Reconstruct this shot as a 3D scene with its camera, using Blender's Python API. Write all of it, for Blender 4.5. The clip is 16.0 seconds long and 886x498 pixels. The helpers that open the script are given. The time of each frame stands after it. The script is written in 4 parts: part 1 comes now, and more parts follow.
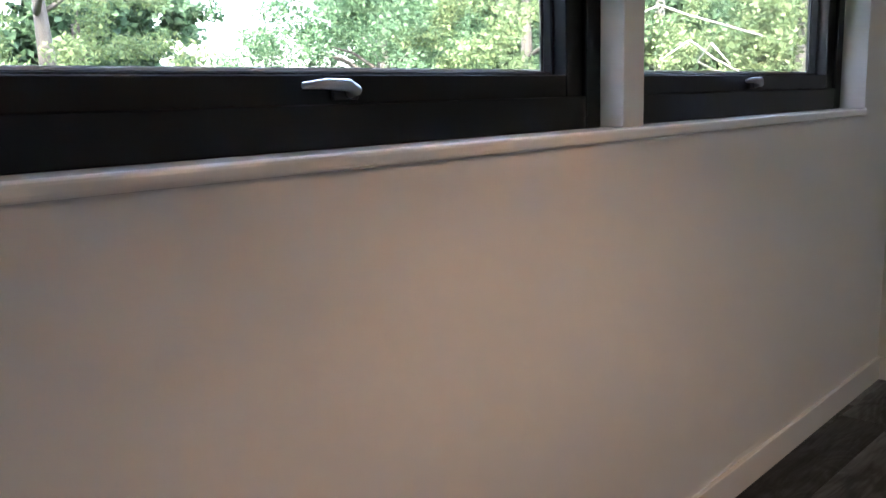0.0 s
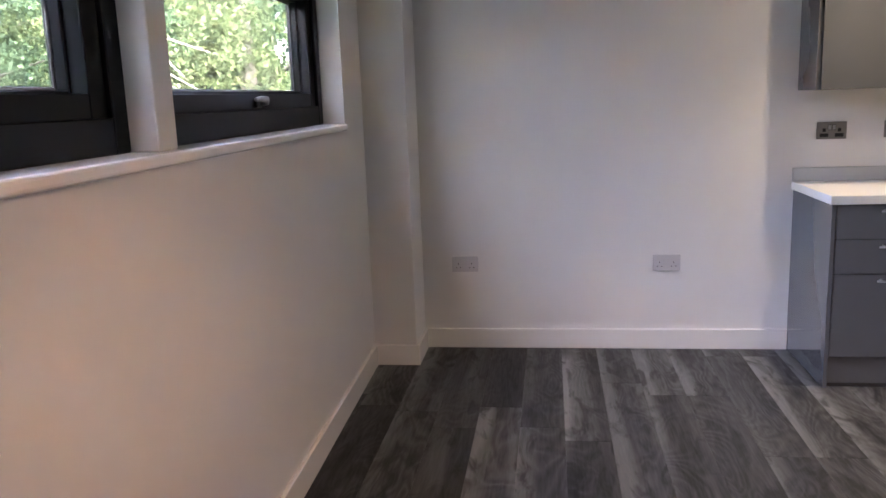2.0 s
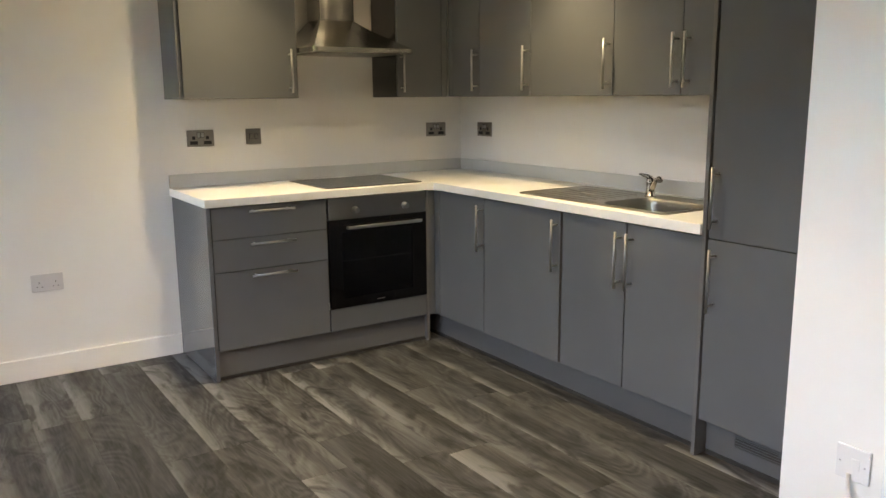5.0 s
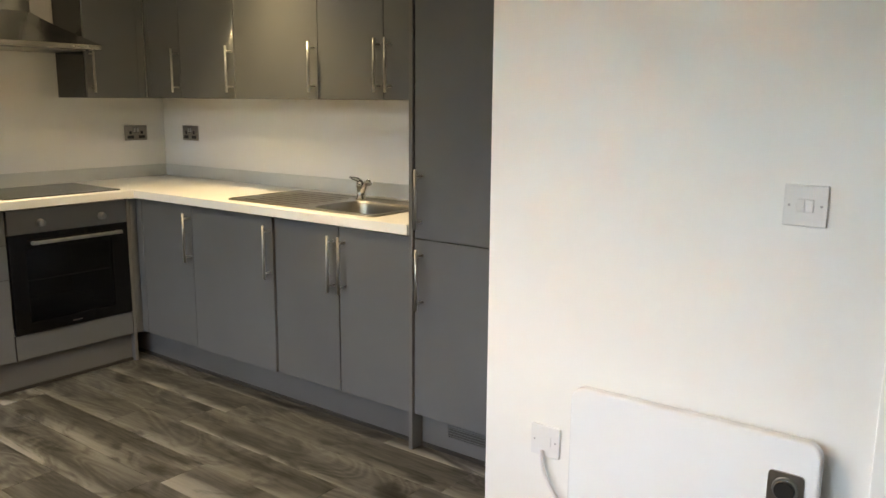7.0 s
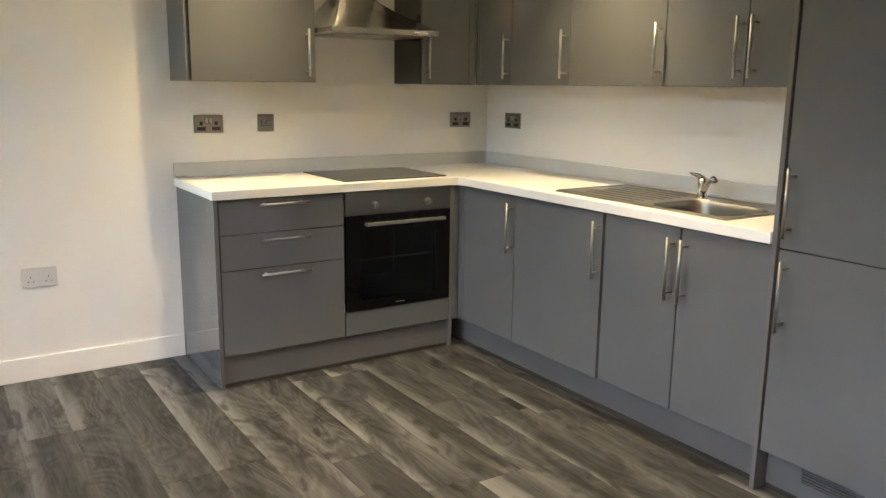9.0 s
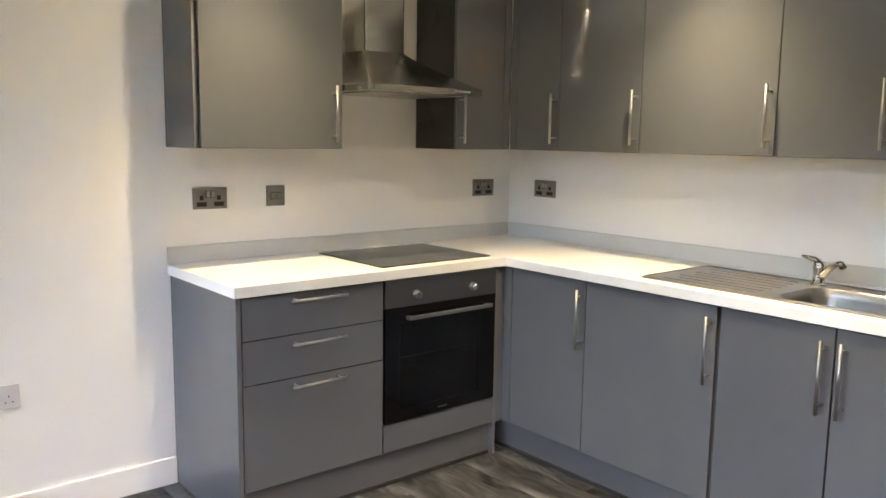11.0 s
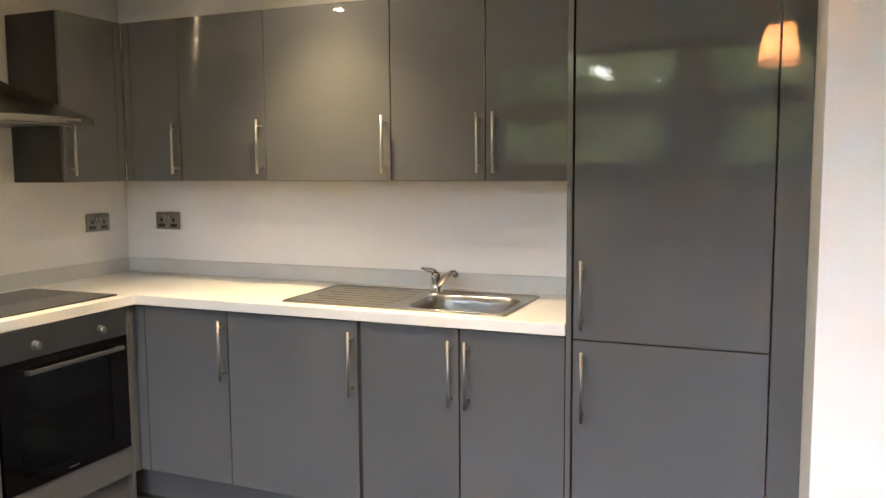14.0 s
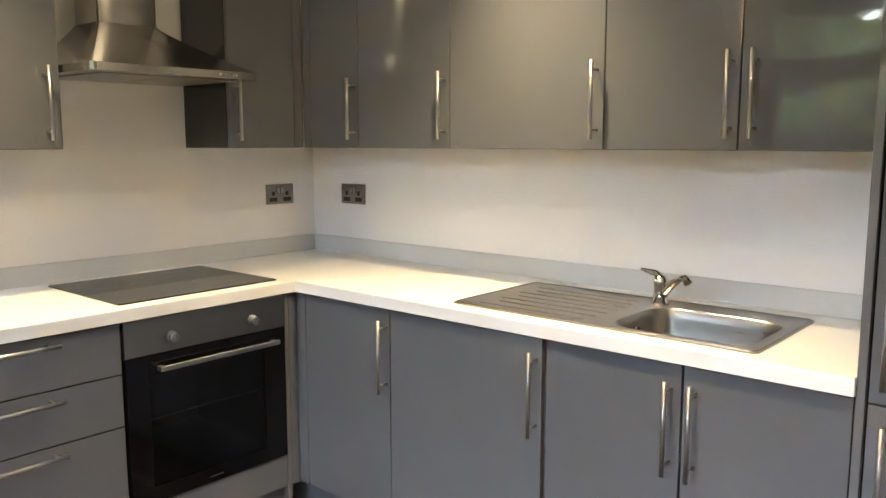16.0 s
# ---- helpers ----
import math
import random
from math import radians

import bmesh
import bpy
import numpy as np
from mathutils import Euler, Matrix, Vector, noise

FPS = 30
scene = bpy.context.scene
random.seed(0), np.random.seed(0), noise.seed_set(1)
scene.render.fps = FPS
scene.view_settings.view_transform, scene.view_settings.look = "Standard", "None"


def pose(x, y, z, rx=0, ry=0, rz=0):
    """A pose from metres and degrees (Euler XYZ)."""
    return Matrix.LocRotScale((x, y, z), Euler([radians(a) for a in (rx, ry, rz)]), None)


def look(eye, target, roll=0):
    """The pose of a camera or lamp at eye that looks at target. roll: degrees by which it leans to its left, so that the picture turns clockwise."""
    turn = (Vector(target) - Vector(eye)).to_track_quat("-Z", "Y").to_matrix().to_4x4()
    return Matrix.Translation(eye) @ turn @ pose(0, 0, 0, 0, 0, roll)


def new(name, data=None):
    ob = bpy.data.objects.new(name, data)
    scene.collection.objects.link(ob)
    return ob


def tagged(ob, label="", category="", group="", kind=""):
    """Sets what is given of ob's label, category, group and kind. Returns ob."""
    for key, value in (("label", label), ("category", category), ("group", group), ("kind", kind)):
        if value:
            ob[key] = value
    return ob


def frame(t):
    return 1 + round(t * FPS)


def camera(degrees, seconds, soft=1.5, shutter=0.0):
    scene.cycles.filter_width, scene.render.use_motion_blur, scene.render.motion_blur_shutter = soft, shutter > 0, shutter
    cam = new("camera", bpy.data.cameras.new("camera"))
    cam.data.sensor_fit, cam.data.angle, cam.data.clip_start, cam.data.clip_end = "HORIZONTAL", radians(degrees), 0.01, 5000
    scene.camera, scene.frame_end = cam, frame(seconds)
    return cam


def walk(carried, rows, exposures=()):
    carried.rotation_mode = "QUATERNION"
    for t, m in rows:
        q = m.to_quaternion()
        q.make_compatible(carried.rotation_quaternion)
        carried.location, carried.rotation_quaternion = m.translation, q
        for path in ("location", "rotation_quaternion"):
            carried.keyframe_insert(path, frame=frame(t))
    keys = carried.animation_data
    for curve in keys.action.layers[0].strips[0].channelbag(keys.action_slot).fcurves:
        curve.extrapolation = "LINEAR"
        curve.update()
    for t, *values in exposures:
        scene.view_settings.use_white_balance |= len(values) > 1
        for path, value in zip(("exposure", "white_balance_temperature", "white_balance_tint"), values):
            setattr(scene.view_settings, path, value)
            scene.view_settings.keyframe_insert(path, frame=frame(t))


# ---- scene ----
cam = camera(58.1, 16.0)
PATH = [
    (0, (-2.861, -4.373, 1.387), (-4.283, -3.014, 1.025), -1.9),
    (0.5, (-2.972, -4.31, 1.402), (-4.195, -2.772, 1.029), -1.6),
    (1, (-3.104, -4.305, 1.404), (-4.004, -2.559, 1.025), -2.7),
    (1.5, (-3.138, -4.341, 1.405), (-3.716, -2.465, 1.024), -2.8),
    (2, (-3.136, -4.363, 1.41), (-3.407, -2.417, 1.036), -2.1),
    (2.5, (-3.117, -4.359, 1.412), (-3.115, -2.393, 1.048), -1.7),
    (3, (-3.066, -4.37, 1.402), (-2.824, -2.417, 1.05), -1.3),
    (3.5, (-3.043, -4.375, 1.371), (-2.553, -2.465, 1.037), -1.0),
    (4, (-3.061, -4.37, 1.38), (-2.342, -2.535, 1.039), -0.9),
    (4.5, (-3.042, -4.349, 1.38), (-2.137, -2.603, 1.015), -0.7),
    (5, (-3.003, -4.342, 1.386), (-1.924, -2.701, 1.008), -0.5),
    (7.5, (-2.922, -4.349, 1.375), (-1.326, -3.201, 1.012), 0.5),
    (8, (-2.964, -4.321, 1.37), (-1.577, -2.93, 0.998), 0.4),
    (8.5, (-2.97, -4.241, 1.359), (-1.792, -2.673, 0.97), 0.1),
    (9, (-2.907, -4.007, 1.362), (-1.84, -2.363, 0.965), 0.7),
    (11.5, (-3.103, -3.035, 1.43), (-1.698, -1.629, 1.208), 0.3),
    (12, (-3.141, -3.019, 1.429), (-1.565, -1.807, 1.215), -0.3),
    (12.5, (-3.158, -3.024, 1.427), (-1.462, -1.982, 1.231), -0.2),
    (13, (-3.165, -3.044, 1.428), (-1.386, -2.151, 1.24), -0.2),
    (13.5, (-3.17, -3.064, 1.43), (-1.338, -2.286, 1.239), -0.3),
    (14, (-3.162, -3.054, 1.428), (-1.322, -2.296, 1.226), -0.4),
    (14.5, (-3.123, -3.043, 1.413), (-1.302, -2.247, 1.19), -1.0),
    (15, (-2.946, -3.008, 1.401), (-1.184, -2.091, 1.166), -0.6),
    (15.5, (-2.69, -2.974, 1.407), (-1.036, -1.877, 1.167), 0.3),
    (16, (-2.393, -2.833, 1.401), (-0.889, -1.543, 1.135), 0.0),
]
walk(cam, [(t, look(eye, at, roll)) for t, eye, at, roll in PATH], [
    (0, 5.42, 6370, 11), (1.5, 5.49, 6570, 22), (2.5, 6.09, 6860, 20), (3.4, 6.57, 7350, 15), (4.3, 6.53, 7550, 11), (5, 5.97, 8430, 7),
    (7.5, 6.00, 9380, 6), (9, 6.25, 8680, 6), (11.5, 6.51, 7550, 12), (12.5, 6.60, 8040, 16), (13.5, 6.27, 8530, 13),
    (14.5, 6.25, 8530, 11), (15.4, 6.57, 8720, 7), (16, 6.51, 7970, 10)])

# ---- light ----
world = bpy.data.worlds.new("sky")
scene.world = world
world.use_nodes = True
wn = world.node_tree.nodes
sky = wn.new("ShaderNodeTexSky")
sky.sky_type = "NISHITA"
sky.sun_disc = False
sky.sun_elevation = radians(55)
sky.sun_rotation = radians(150)
sky.air_density, sky.dust_density = 1.0, 6.0
world.node_tree.links.new(sky.outputs[0], wn["Background"].inputs[0])
wn["Background"].inputs[1].default_value = 0.15


def lamp(name, kind, energy, colour, m, size=0.05):
    d = bpy.data.lights.new(name, kind)
    d.energy, d.color = energy, colour
    if kind == "SUN":
        d.angle = size
    else:
        d.shadow_soft_size = size
    ob = new(name, d)
    ob.matrix_world = m
    return ob


for y0, y1 in ((-4.23, -2.55), (-2.44, -0.73)):
    d = bpy.data.lights.new("window_portal", "AREA")
    d.shape, d.size, d.size_y = "RECTANGLE", y1 - y0, 1.05
    d.cycles.is_portal = True
    ob = new("window_portal", d)
    yc = (y0 + y1) / 2
    ob.matrix_world = look((-4.36 - 0.025 * (yc + 0.33), yc, 1.84), (0, yc, 1.84))
SUN_TO = Vector((-0.287, 0.497, -0.819))
lamp("sun", "SUN", 0.9, (1.0, 0.95, 0.86), look((0, 0, 20), Vector((0, 0, 20)) + SUN_TO), radians(10))

CEIL = 2.37
WARM = (1.0, 0.82, 0.54)
# the third spot is unseen, added to brighten the floor and sink run
SPOTS = [(-1.69, -0.64), (-0.62, -1.42), (-1.30, -2.05)]
for (sx, sy), watts in zip(SPOTS, (1.5, 1.7, 1.2)):
    s = lamp("downlight_lamp", "SPOT", watts, WARM, look((sx, sy, CEIL - 0.012), (sx, sy, 0)), 0.03)
    s.data.spot_size, s.data.spot_blend = radians(92), 1.0
PENDANT = (-2.64, -3.07)
lamp("pendant_bulb_lamp", "POINT", 0.8, (1.0, 0.62, 0.43), Matrix.Translation((*PENDANT, 2.03)), 0.027)


# ---- materials ----
class Mat:
    """A node material with a Principled surface and short helpers."""

    def __init__(self, name, colour=(0.5, 0.5, 0.5), rough=0.5, metal=0.0, **extra):
        self.m = bpy.data.materials.new(name)
        self.m.use_nodes = True
        self.t = self.m.node_tree
        self.p = self.t.nodes["Principled BSDF"]
        self.set("Base Color", (*colour, 1))
        self.set("Roughness", rough)
        self.set("Metallic", metal)
        for k, v in extra.items():
            self.set(k.replace("_", " "), v)
        self.coord = None

    def set(self, key, v):
        self.p.inputs[key].default_value = v

    def node(self, kind, **inputs):
        n = self.t.nodes.new(kind)
        for k, v in inputs.items():
            n.inputs[k.replace("_", " ")].default_value = v
        return n

    def link(self, a, b):
        self.t.links.new(a, b)

    def place(self, scale=(1, 1, 1), shift=None):
        """Object coordinates, scaled; shift: a socket added to them."""
        tc = self.node("ShaderNodeTexCoord")
        mp = self.node("ShaderNodeMapping")
        mp.inputs["Scale"].default_value = scale
        out = tc.outputs["Object"]
        if shift:
            add = self.node("ShaderNodeVectorMath")
            self.link(out, add.inputs[0])
            self.link(shift, add.inputs[1])
            out = add.outputs[0]
        self.link(out, mp.inputs["Vector"])
        return mp.outputs["Vector"]

    def noise(self, vec, scale, detail=3.0, rough=0.55, distort=0.0):
        n = self.node("ShaderNodeTexNoise", Scale=scale, Detail=detail, Roughness=rough, Distortion=distort)
        self.link(vec, n.inputs["Vector"])
        return n.outputs["Fac"]

    def ramp(self, fac, stops):
        r = self.node("ShaderNodeValToRGB")
        e = r.color_ramp.elements
        while len(e) < len(stops):
            e.new(0.5)
        for el, (pos, c) in zip(e, stops):
            el.position = pos
            el.color = (*c, 1) if len(c) == 3 else c
        self.link(fac, r.inputs["Fac"])
        return r.outputs["Color"]

    def mix(self, fac, a, b, mode="MIX"):
        n = self.t.nodes.new("ShaderNodeMix")
        n.data_type, n.blend_type = "RGBA", mode
        for sock, v in ((n.inputs[0], fac), (n.inputs[6], a), (n.inputs[7], b)):
            if hasattr(v, "is_output"):
                self.link(v, sock)
            elif isinstance(v, tuple):
                sock.default_value = (*v, 1)
            else:
                sock.default_value = v
        return n.outputs[2]

    def maths(self, op, a, b):
        n = self.t.nodes.new("ShaderNodeMath")
        n.operation = op
        for sock, v in zip(n.inputs, (a, b)):
            if hasattr(v, "is_output"):
                self.link(v, sock)
            else:
                sock.default_value = v
        return n.outputs[0]

    def bump(self, height, strength=0.1, dist=0.002):
        b = self.node("ShaderNodeBump", Strength=strength, Distance=dist)
        self.link(height, b.inputs["Height"])
        self.link(b.outputs[0], self.p.inputs["Normal"])

    def to(self, key, sock):
        self.link(sock, self.p.inputs[key])


def paint(name, a, b, rough=0.6, grain=180.0, strength=0.12):
    """Rolled paint: faint patches of tone and a fine roller texture."""
    m = Mat(name, a, rough)
    v = m.place()
    m.to("Base Color", m.ramp(m.noise(v, 1.3, 4), [(0.3, a), (0.7, b)]))
    m.bump(m.noise(v, grain, 2), strength, 0.001)
    return m.m


WALL = paint("wall_paint", (0.71, 0.705, 0.69), (0.75, 0.745, 0.73), 0.42)
CEILING = paint("ceiling_paint", (0.73, 0.73, 0.71), (0.76, 0.76, 0.74), 0.8)
SATIN = paint("satin_white", (0.80, 0.79, 0.77), (0.83, 0.82, 0.80), 0.2, 60, 0.02)
SOCKET_GREY = paint("grey_white_plastic", (0.50, 0.49, 0.50), (0.55, 0.54, 0.55), 0.3, 40, 0.02)
PLASTIC = paint("white_plastic", (0.64, 0.64, 0.645), (0.68, 0.68, 0.685), 0.28, 40, 0.02)
HEATER = paint("white_enamel", (0.72, 0.74, 0.76), (0.76, 0.78, 0.80), 0.16, 30, 0.02)
FRAME = paint("anthracite_frame", (0.0035, 0.0045, 0.0065), (0.005, 0.0065, 0.009), 0.38, 300, 0.05)
FRAME.node_tree.nodes["Principled BSDF"].inputs["Specular IOR Level"].default_value = 0.22
BLACK = paint("black_plastic", (0.012, 0.012, 0.012), (0.02, 0.02, 0.02), 0.35, 200, 0.03)
SEAL = paint("dark_seal", (0.015, 0.014, 0.014), (0.028, 0.026, 0.025), 0.7)
ENAMEL = paint("oven_enamel", (0.010, 0.010, 0.011), (0.018, 0.018, 0.019), 0.4)


def gloss_grey(name, a, b, rough=0.09):
    """High-gloss door: slight orange peel, faint unevenness of the shine."""
    m = Mat(name, a, rough, Coat_Weight=0.2, Coat_Roughness=0.02)
    info = m.node("ShaderNodeObjectInfo")
    v = m.place()
    c = m.ramp(m.noise(v, 2.2, 3), [(0.3, a), (0.7, b)])
    m.to("Base Color", m.mix(m.maths("MULTIPLY", info.outputs["Random"], 0.12), c, (0.16, 0.16, 0.165)))
    m.to("Roughness", m.ramp(m.noise(v, 6.0, 5), [(0.3, (rough * 0.8,) * 3), (0.75, (rough * 1.35,) * 3)]))
    m.bump(m.noise(v, 22.0, 1), 0.006, 0.002)
    return m.m


DOOR = gloss_grey("gloss_grey_door", (0.092, 0.098, 0.108), (0.101, 0.107, 0.117), 0.022)
CARCASS = gloss_grey("grey_carcass", (0.104, 0.106, 0.111), (0.114, 0.116, 0.121), 0.14)
# carcass grey with the shade beside the hood put into its colour
SHADED_SIDE = gloss_grey("shaded_side_panel", (0.020, 0.020, 0.020), (0.026, 0.025, 0.025), 0.12)
PLINTH = gloss_grey("grey_plinth", (0.088, 0.090, 0.095), (0.098, 0.100, 0.105), 0.2)


def worktop_material():
    m = Mat("white_laminate", (0.78, 0.77, 0.74), 0.32)
    v = m.place()
    base = m.ramp(m.noise(v, 3, 3), [(0.3, (0.75, 0.745, 0.72)), (0.7, (0.80, 0.795, 0.775))])
    speck = m.ramp(m.noise(v, 420, 2), [(0.60, (0, 0, 0)), (0.72, (1, 1, 1))])
    m.to("Base Color", m.mix(m.maths("MULTIPLY", speck, 0.35), base, (0.52, 0.52, 0.51)))
    m.bump(m.noise(v, 500, 2), 0.05, 0.0006)
    return m.m


WORKTOP = worktop_material()
UPSTAND = paint("grey_upstand", (0.50, 0.51, 0.50), (0.54, 0.55, 0.54), 0.4, 300, 0.04)


def brushed(name, colour, rough, stretch, aniso=0.0):
    """Metal with fine brush lines across the given stretch."""
    m = Mat(name, colour, rough, 1.0)
    v = m.place(stretch)
    if aniso:
        m.set("Anisotropic", aniso)
        m.set("Anisotropic Rotation", 0.25)
        tan = m.node("ShaderNodeTangent")
        tan.direction_type, tan.axis = "RADIAL", "Z"
        m.link(tan.outputs[0], m.p.inputs["Tangent"])
    n = m.noise(v, 60, 3, 0.6)
    m.to("Base Color", m.ramp(n, [(0.2, tuple(c * 0.95 for c in colour)), (0.8, colour)]))
    m.to("Roughness", m.ramp(n, [(0.2, (rough * 0.9,) * 3), (0.8, (rough * 1.1,) * 3)]))
    return m.m


STEEL = brushed("brushed_steel", (0.56, 0.545, 0.52), 0.19, (0.2, 0.2, 40), 0.9)
STEEL_PANEL = brushed("brushed_panel", (0.30, 0.29, 0.28), 0.30, (0.05, 1, 9))
STEEL_SINK = brushed("sink_steel", (0.33, 0.315, 0.295), 0.29, (8, 0.05, 1))
HANDLE = brushed("handle_steel", (0.40, 0.40, 0.41), 0.34, (5, 5, 5))
PLATE = brushed("plate_steel", (0.29, 0.275, 0.26), 0.33, (5, 5, 0.1))
CHROME = Mat("chrome", (0.62, 0.61, 0.60), 0.07, 1.0).m
DARK_GLASS = Mat("black_glass", (0.003, 0.003, 0.0035), 0.06, Specular_IOR_Level=0.35).m
HOB_GLASS = Mat("hob_glass", (0.012, 0.012, 0.013), 0.06, Specular_IOR_Level=0.4).m
OVEN_PANE = Mat("oven_window_glass", (0.16, 0.17, 0.18), 0.03, Specular_IOR_Level=0.4, Transmission_Weight=1.0, IOR=1.45).m
PANE = Mat("window_glass", (1, 1, 1), 0.0, Transmission_Weight=1.0, IOR=1.45).m


def plank_material():
    """Smoked grey oak laminate: long grain, cathedral figure, knots and pale streaks, one pattern a plank."""
    m = Mat("grey_oak_plank", (0.12, 0.115, 0.11), 0.38)
    info = m.node("ShaderNodeObjectInfo")
    rnd = info.outputs["Random"]
    comb = m.node("ShaderNodeCombineXYZ")
    m.link(m.maths("MULTIPLY", rnd, 37.0), comb.inputs[0])
    m.link(m.maths("MULTIPLY", rnd, 91.0), comb.inputs[1])
    m.link(m.maths("MULTIPLY", rnd, 53.0), comb.inputs[2])
    long_v = m.place((1.0, 0.07, 1.0), comb.outputs[0])
    mid_v = m.place((1.0, 0.20, 1.0), comb.outputs[0])
    # the height of a slowly rolling field, cut into rings, gives the cathedral figure
    curl_v = m.place((1.0, 0.34, 1.0), comb.outputs[0])
    field = m.noise(curl_v, 4.0, 2, 0.45, 0.9)
    rings = m.maths("PINGPONG", m.maths("MULTIPLY", field, 30.0), 1.0)
    fine = m.noise(long_v, 110, 4, 0.6)
    streak = m.noise(long_v, 9.0, 3, 0.45, 0.6)
    blotch = m.noise(curl_v, 9.0, 4, 0.55, 1.4)
    # pale sapwood along one long edge of each board
    tc = m.node("ShaderNodeTexCoord")
    sep = m.node("ShaderNodeSeparateXYZ")
    m.link(tc.outputs["Object"], sep.inputs[0])
    across = m.maths("ADD", m.maths("MULTIPLY", sep.outputs[0], 5.3), m.maths("MULTIPLY", m.maths("SUBTRACT", m.noise(long_v, 5.0, 2), 0.5), 1.5))
    sap = m.ramp(across, [(0.02, (0.85,) * 3), (0.16, (0.45,) * 3), (0.36, (0.0,) * 3), (0.86, (0.0,) * 3), (1.0, (0.25,) * 3)])
    broad = m.ramp(streak, [(0.36, (0.048, 0.047, 0.047)), (0.49, (0.11, 0.109, 0.107)), (0.58, (0.24, 0.236, 0.230)), (0.68, (0.46, 0.451, 0.437))])
    figure = m.ramp(rings, [(0.0, (0.060, 0.059, 0.058)), (0.5, (0.13, 0.128, 0.125)), (1.0, (0.24, 0.236, 0.230))])
    where = m.ramp(m.noise(mid_v, 2.4, 2), [(0.40, (0.08,) * 3), (0.54, (0.85,) * 3)])
    c = m.mix(where, broad, figure)
    share = m.ramp(m.maths("FRACT", m.maths("MULTIPLY", rnd, 7.3), 0.0), [(0.15, (0.1,) * 3), (0.7, (1.0,) * 3)])
    c = m.mix(m.mix(1.0, sap, share, "MULTIPLY"), c, (0.68, 0.665, 0.64))
    c = m.mix(0.16, c, m.ramp(fine, [(0.40, (0.05, 0.049, 0.048)), (0.62, (0.30, 0.29, 0.28))]))
    c = m.mix(1.0, c, m.ramp(blotch, [(0.35, (0.25,) * 3), (0.50, (1.0,) * 3)]), "MULTIPLY")
    knots = m.node("ShaderNodeTexVoronoi", Scale=3.2)
    m.link(curl_v, knots.inputs["Vector"])
    c = m.mix(m.ramp(knots.outputs["Distance"], [(0.04, (0.8,) * 3), (0.20, (0.0,) * 3)]), c, (0.028, 0.026, 0.025))
    tone = m.ramp(rnd, [(0.0, (0.215, 0.232, 0.252)), (0.5, (0.31, 0.333, 0.36)), (1.0, (0.44, 0.468, 0.50))])
    m.to("Base Color", m.mix(1.0, c, tone, "MULTIPLY"))
    m.to("Roughness", m.ramp(fine, [(0.3, (0.58,) * 3), (0.7, (0.46,) * 3)]))
    m.set("Specular IOR Level", 0.35)
    m.bump(fine, 0.10, 0.0008)
    return m.m


PLANK = plank_material()


def oak_material():
    m = Mat("brown_oak", (0.25, 0.12, 0.05), 0.4)
    v = m.place((1, 1, 0.08))
    m.to("Base Color", m.ramp(m.noise(v, 40, 4, 0.6, 0.5), [(0.3, (0.16, 0.075, 0.03)), (0.7, (0.30, 0.16, 0.07))]))
    return m.m


OAK = oak_material()


def shade_material():
    m = Mat("peach_fabric_shade", (0.80, 0.66, 0.56), 0.8, Transmission_Weight=0.0)
    v = m.place()
    n = m.noise(v, 400, 2)
    tr = m.node("ShaderNodeBsdfTranslucent")
    tr.inputs["Color"].default_value = (0.80, 0.66, 0.56, 1)
    mx = m.node("ShaderNodeMixShader")
    mx.inputs[0].default_value = 0.5
    m.link(m.p.outputs[0], mx.inputs[1])
    m.link(tr.outputs[0], mx.inputs[2])
    m.link(mx.outputs[0], m.t.nodes["Material Output"].inputs["Surface"])
    m.bump(n, 0.2, 0.001)
    return m.m


SHADE = shade_material()
BULB = Mat("bulb_glow", (1, 0.9, 0.8), 0.3, Emission_Color=(1.0, 0.72, 0.42, 1), Emission_Strength=3.0).m
SPOT_GLOW = Mat("downlight_glow", (1, 0.95, 0.9), 0.3, Emission_Color=(1.0, 0.86, 0.66, 1), Emission_Strength=9.0).m


def leaf_material(name, dark, mid, light):
    m = Mat(name, mid, 0.6, Specular_IOR_Level=0.12)
    geo = m.node("ShaderNodeNewGeometry")
    rnd = geo.outputs["Random Per Island"]
    c = m.ramp(rnd, [(0.0, dark), (0.5, mid), (1.0, light)])
    m.to("Base Color", c)
    tr = m.node("ShaderNodeBsdfTranslucent")
    m.link(c, tr.inputs["Color"])
    mx = m.node("ShaderNodeMixShader")
    mx.inputs[0].default_value = 0.45
    m.link(m.p.outputs[0], mx.inputs[1])
    m.link(tr.outputs[0], mx.inputs[2])
    m.link(mx.outputs[0], m.t.nodes["Material Output"].inputs["Surface"])
    return m.m


LEAF_GREEN = leaf_material("green_leaves", (0.025, 0.057, 0.030), (0.041, 0.075, 0.040), (0.055, 0.094, 0.050))
LEAF_YELLOW = leaf_material("yellow_leaves", (0.043, 0.067, 0.030), (0.058, 0.089, 0.040), (0.081, 0.105, 0.049))
LEAF_DEEP = leaf_material("deep_leaves", (0.024, 0.047, 0.027), (0.034, 0.065, 0.035), (0.046, 0.081, 0.044))


def bark_material():
    m = Mat("bark", (0.12, 0.10, 0.08), 0.9)
    v = m.place((1, 1, 0.3))
    n = m.noise(v, 14, 5)
    m.to("Base Color", m.ramp(n, [(0.3, (0.022, 0.021, 0.019)), (0.7, (0.040, 0.037, 0.033))]))
    m.bump(n, 0.6, 0.02)
    return m.m


BARK = bark_material()
PALE_BARK = paint("bleached_bark", (0.17, 0.165, 0.155), (0.22, 0.215, 0.20), 0.8, 40, 0.3)


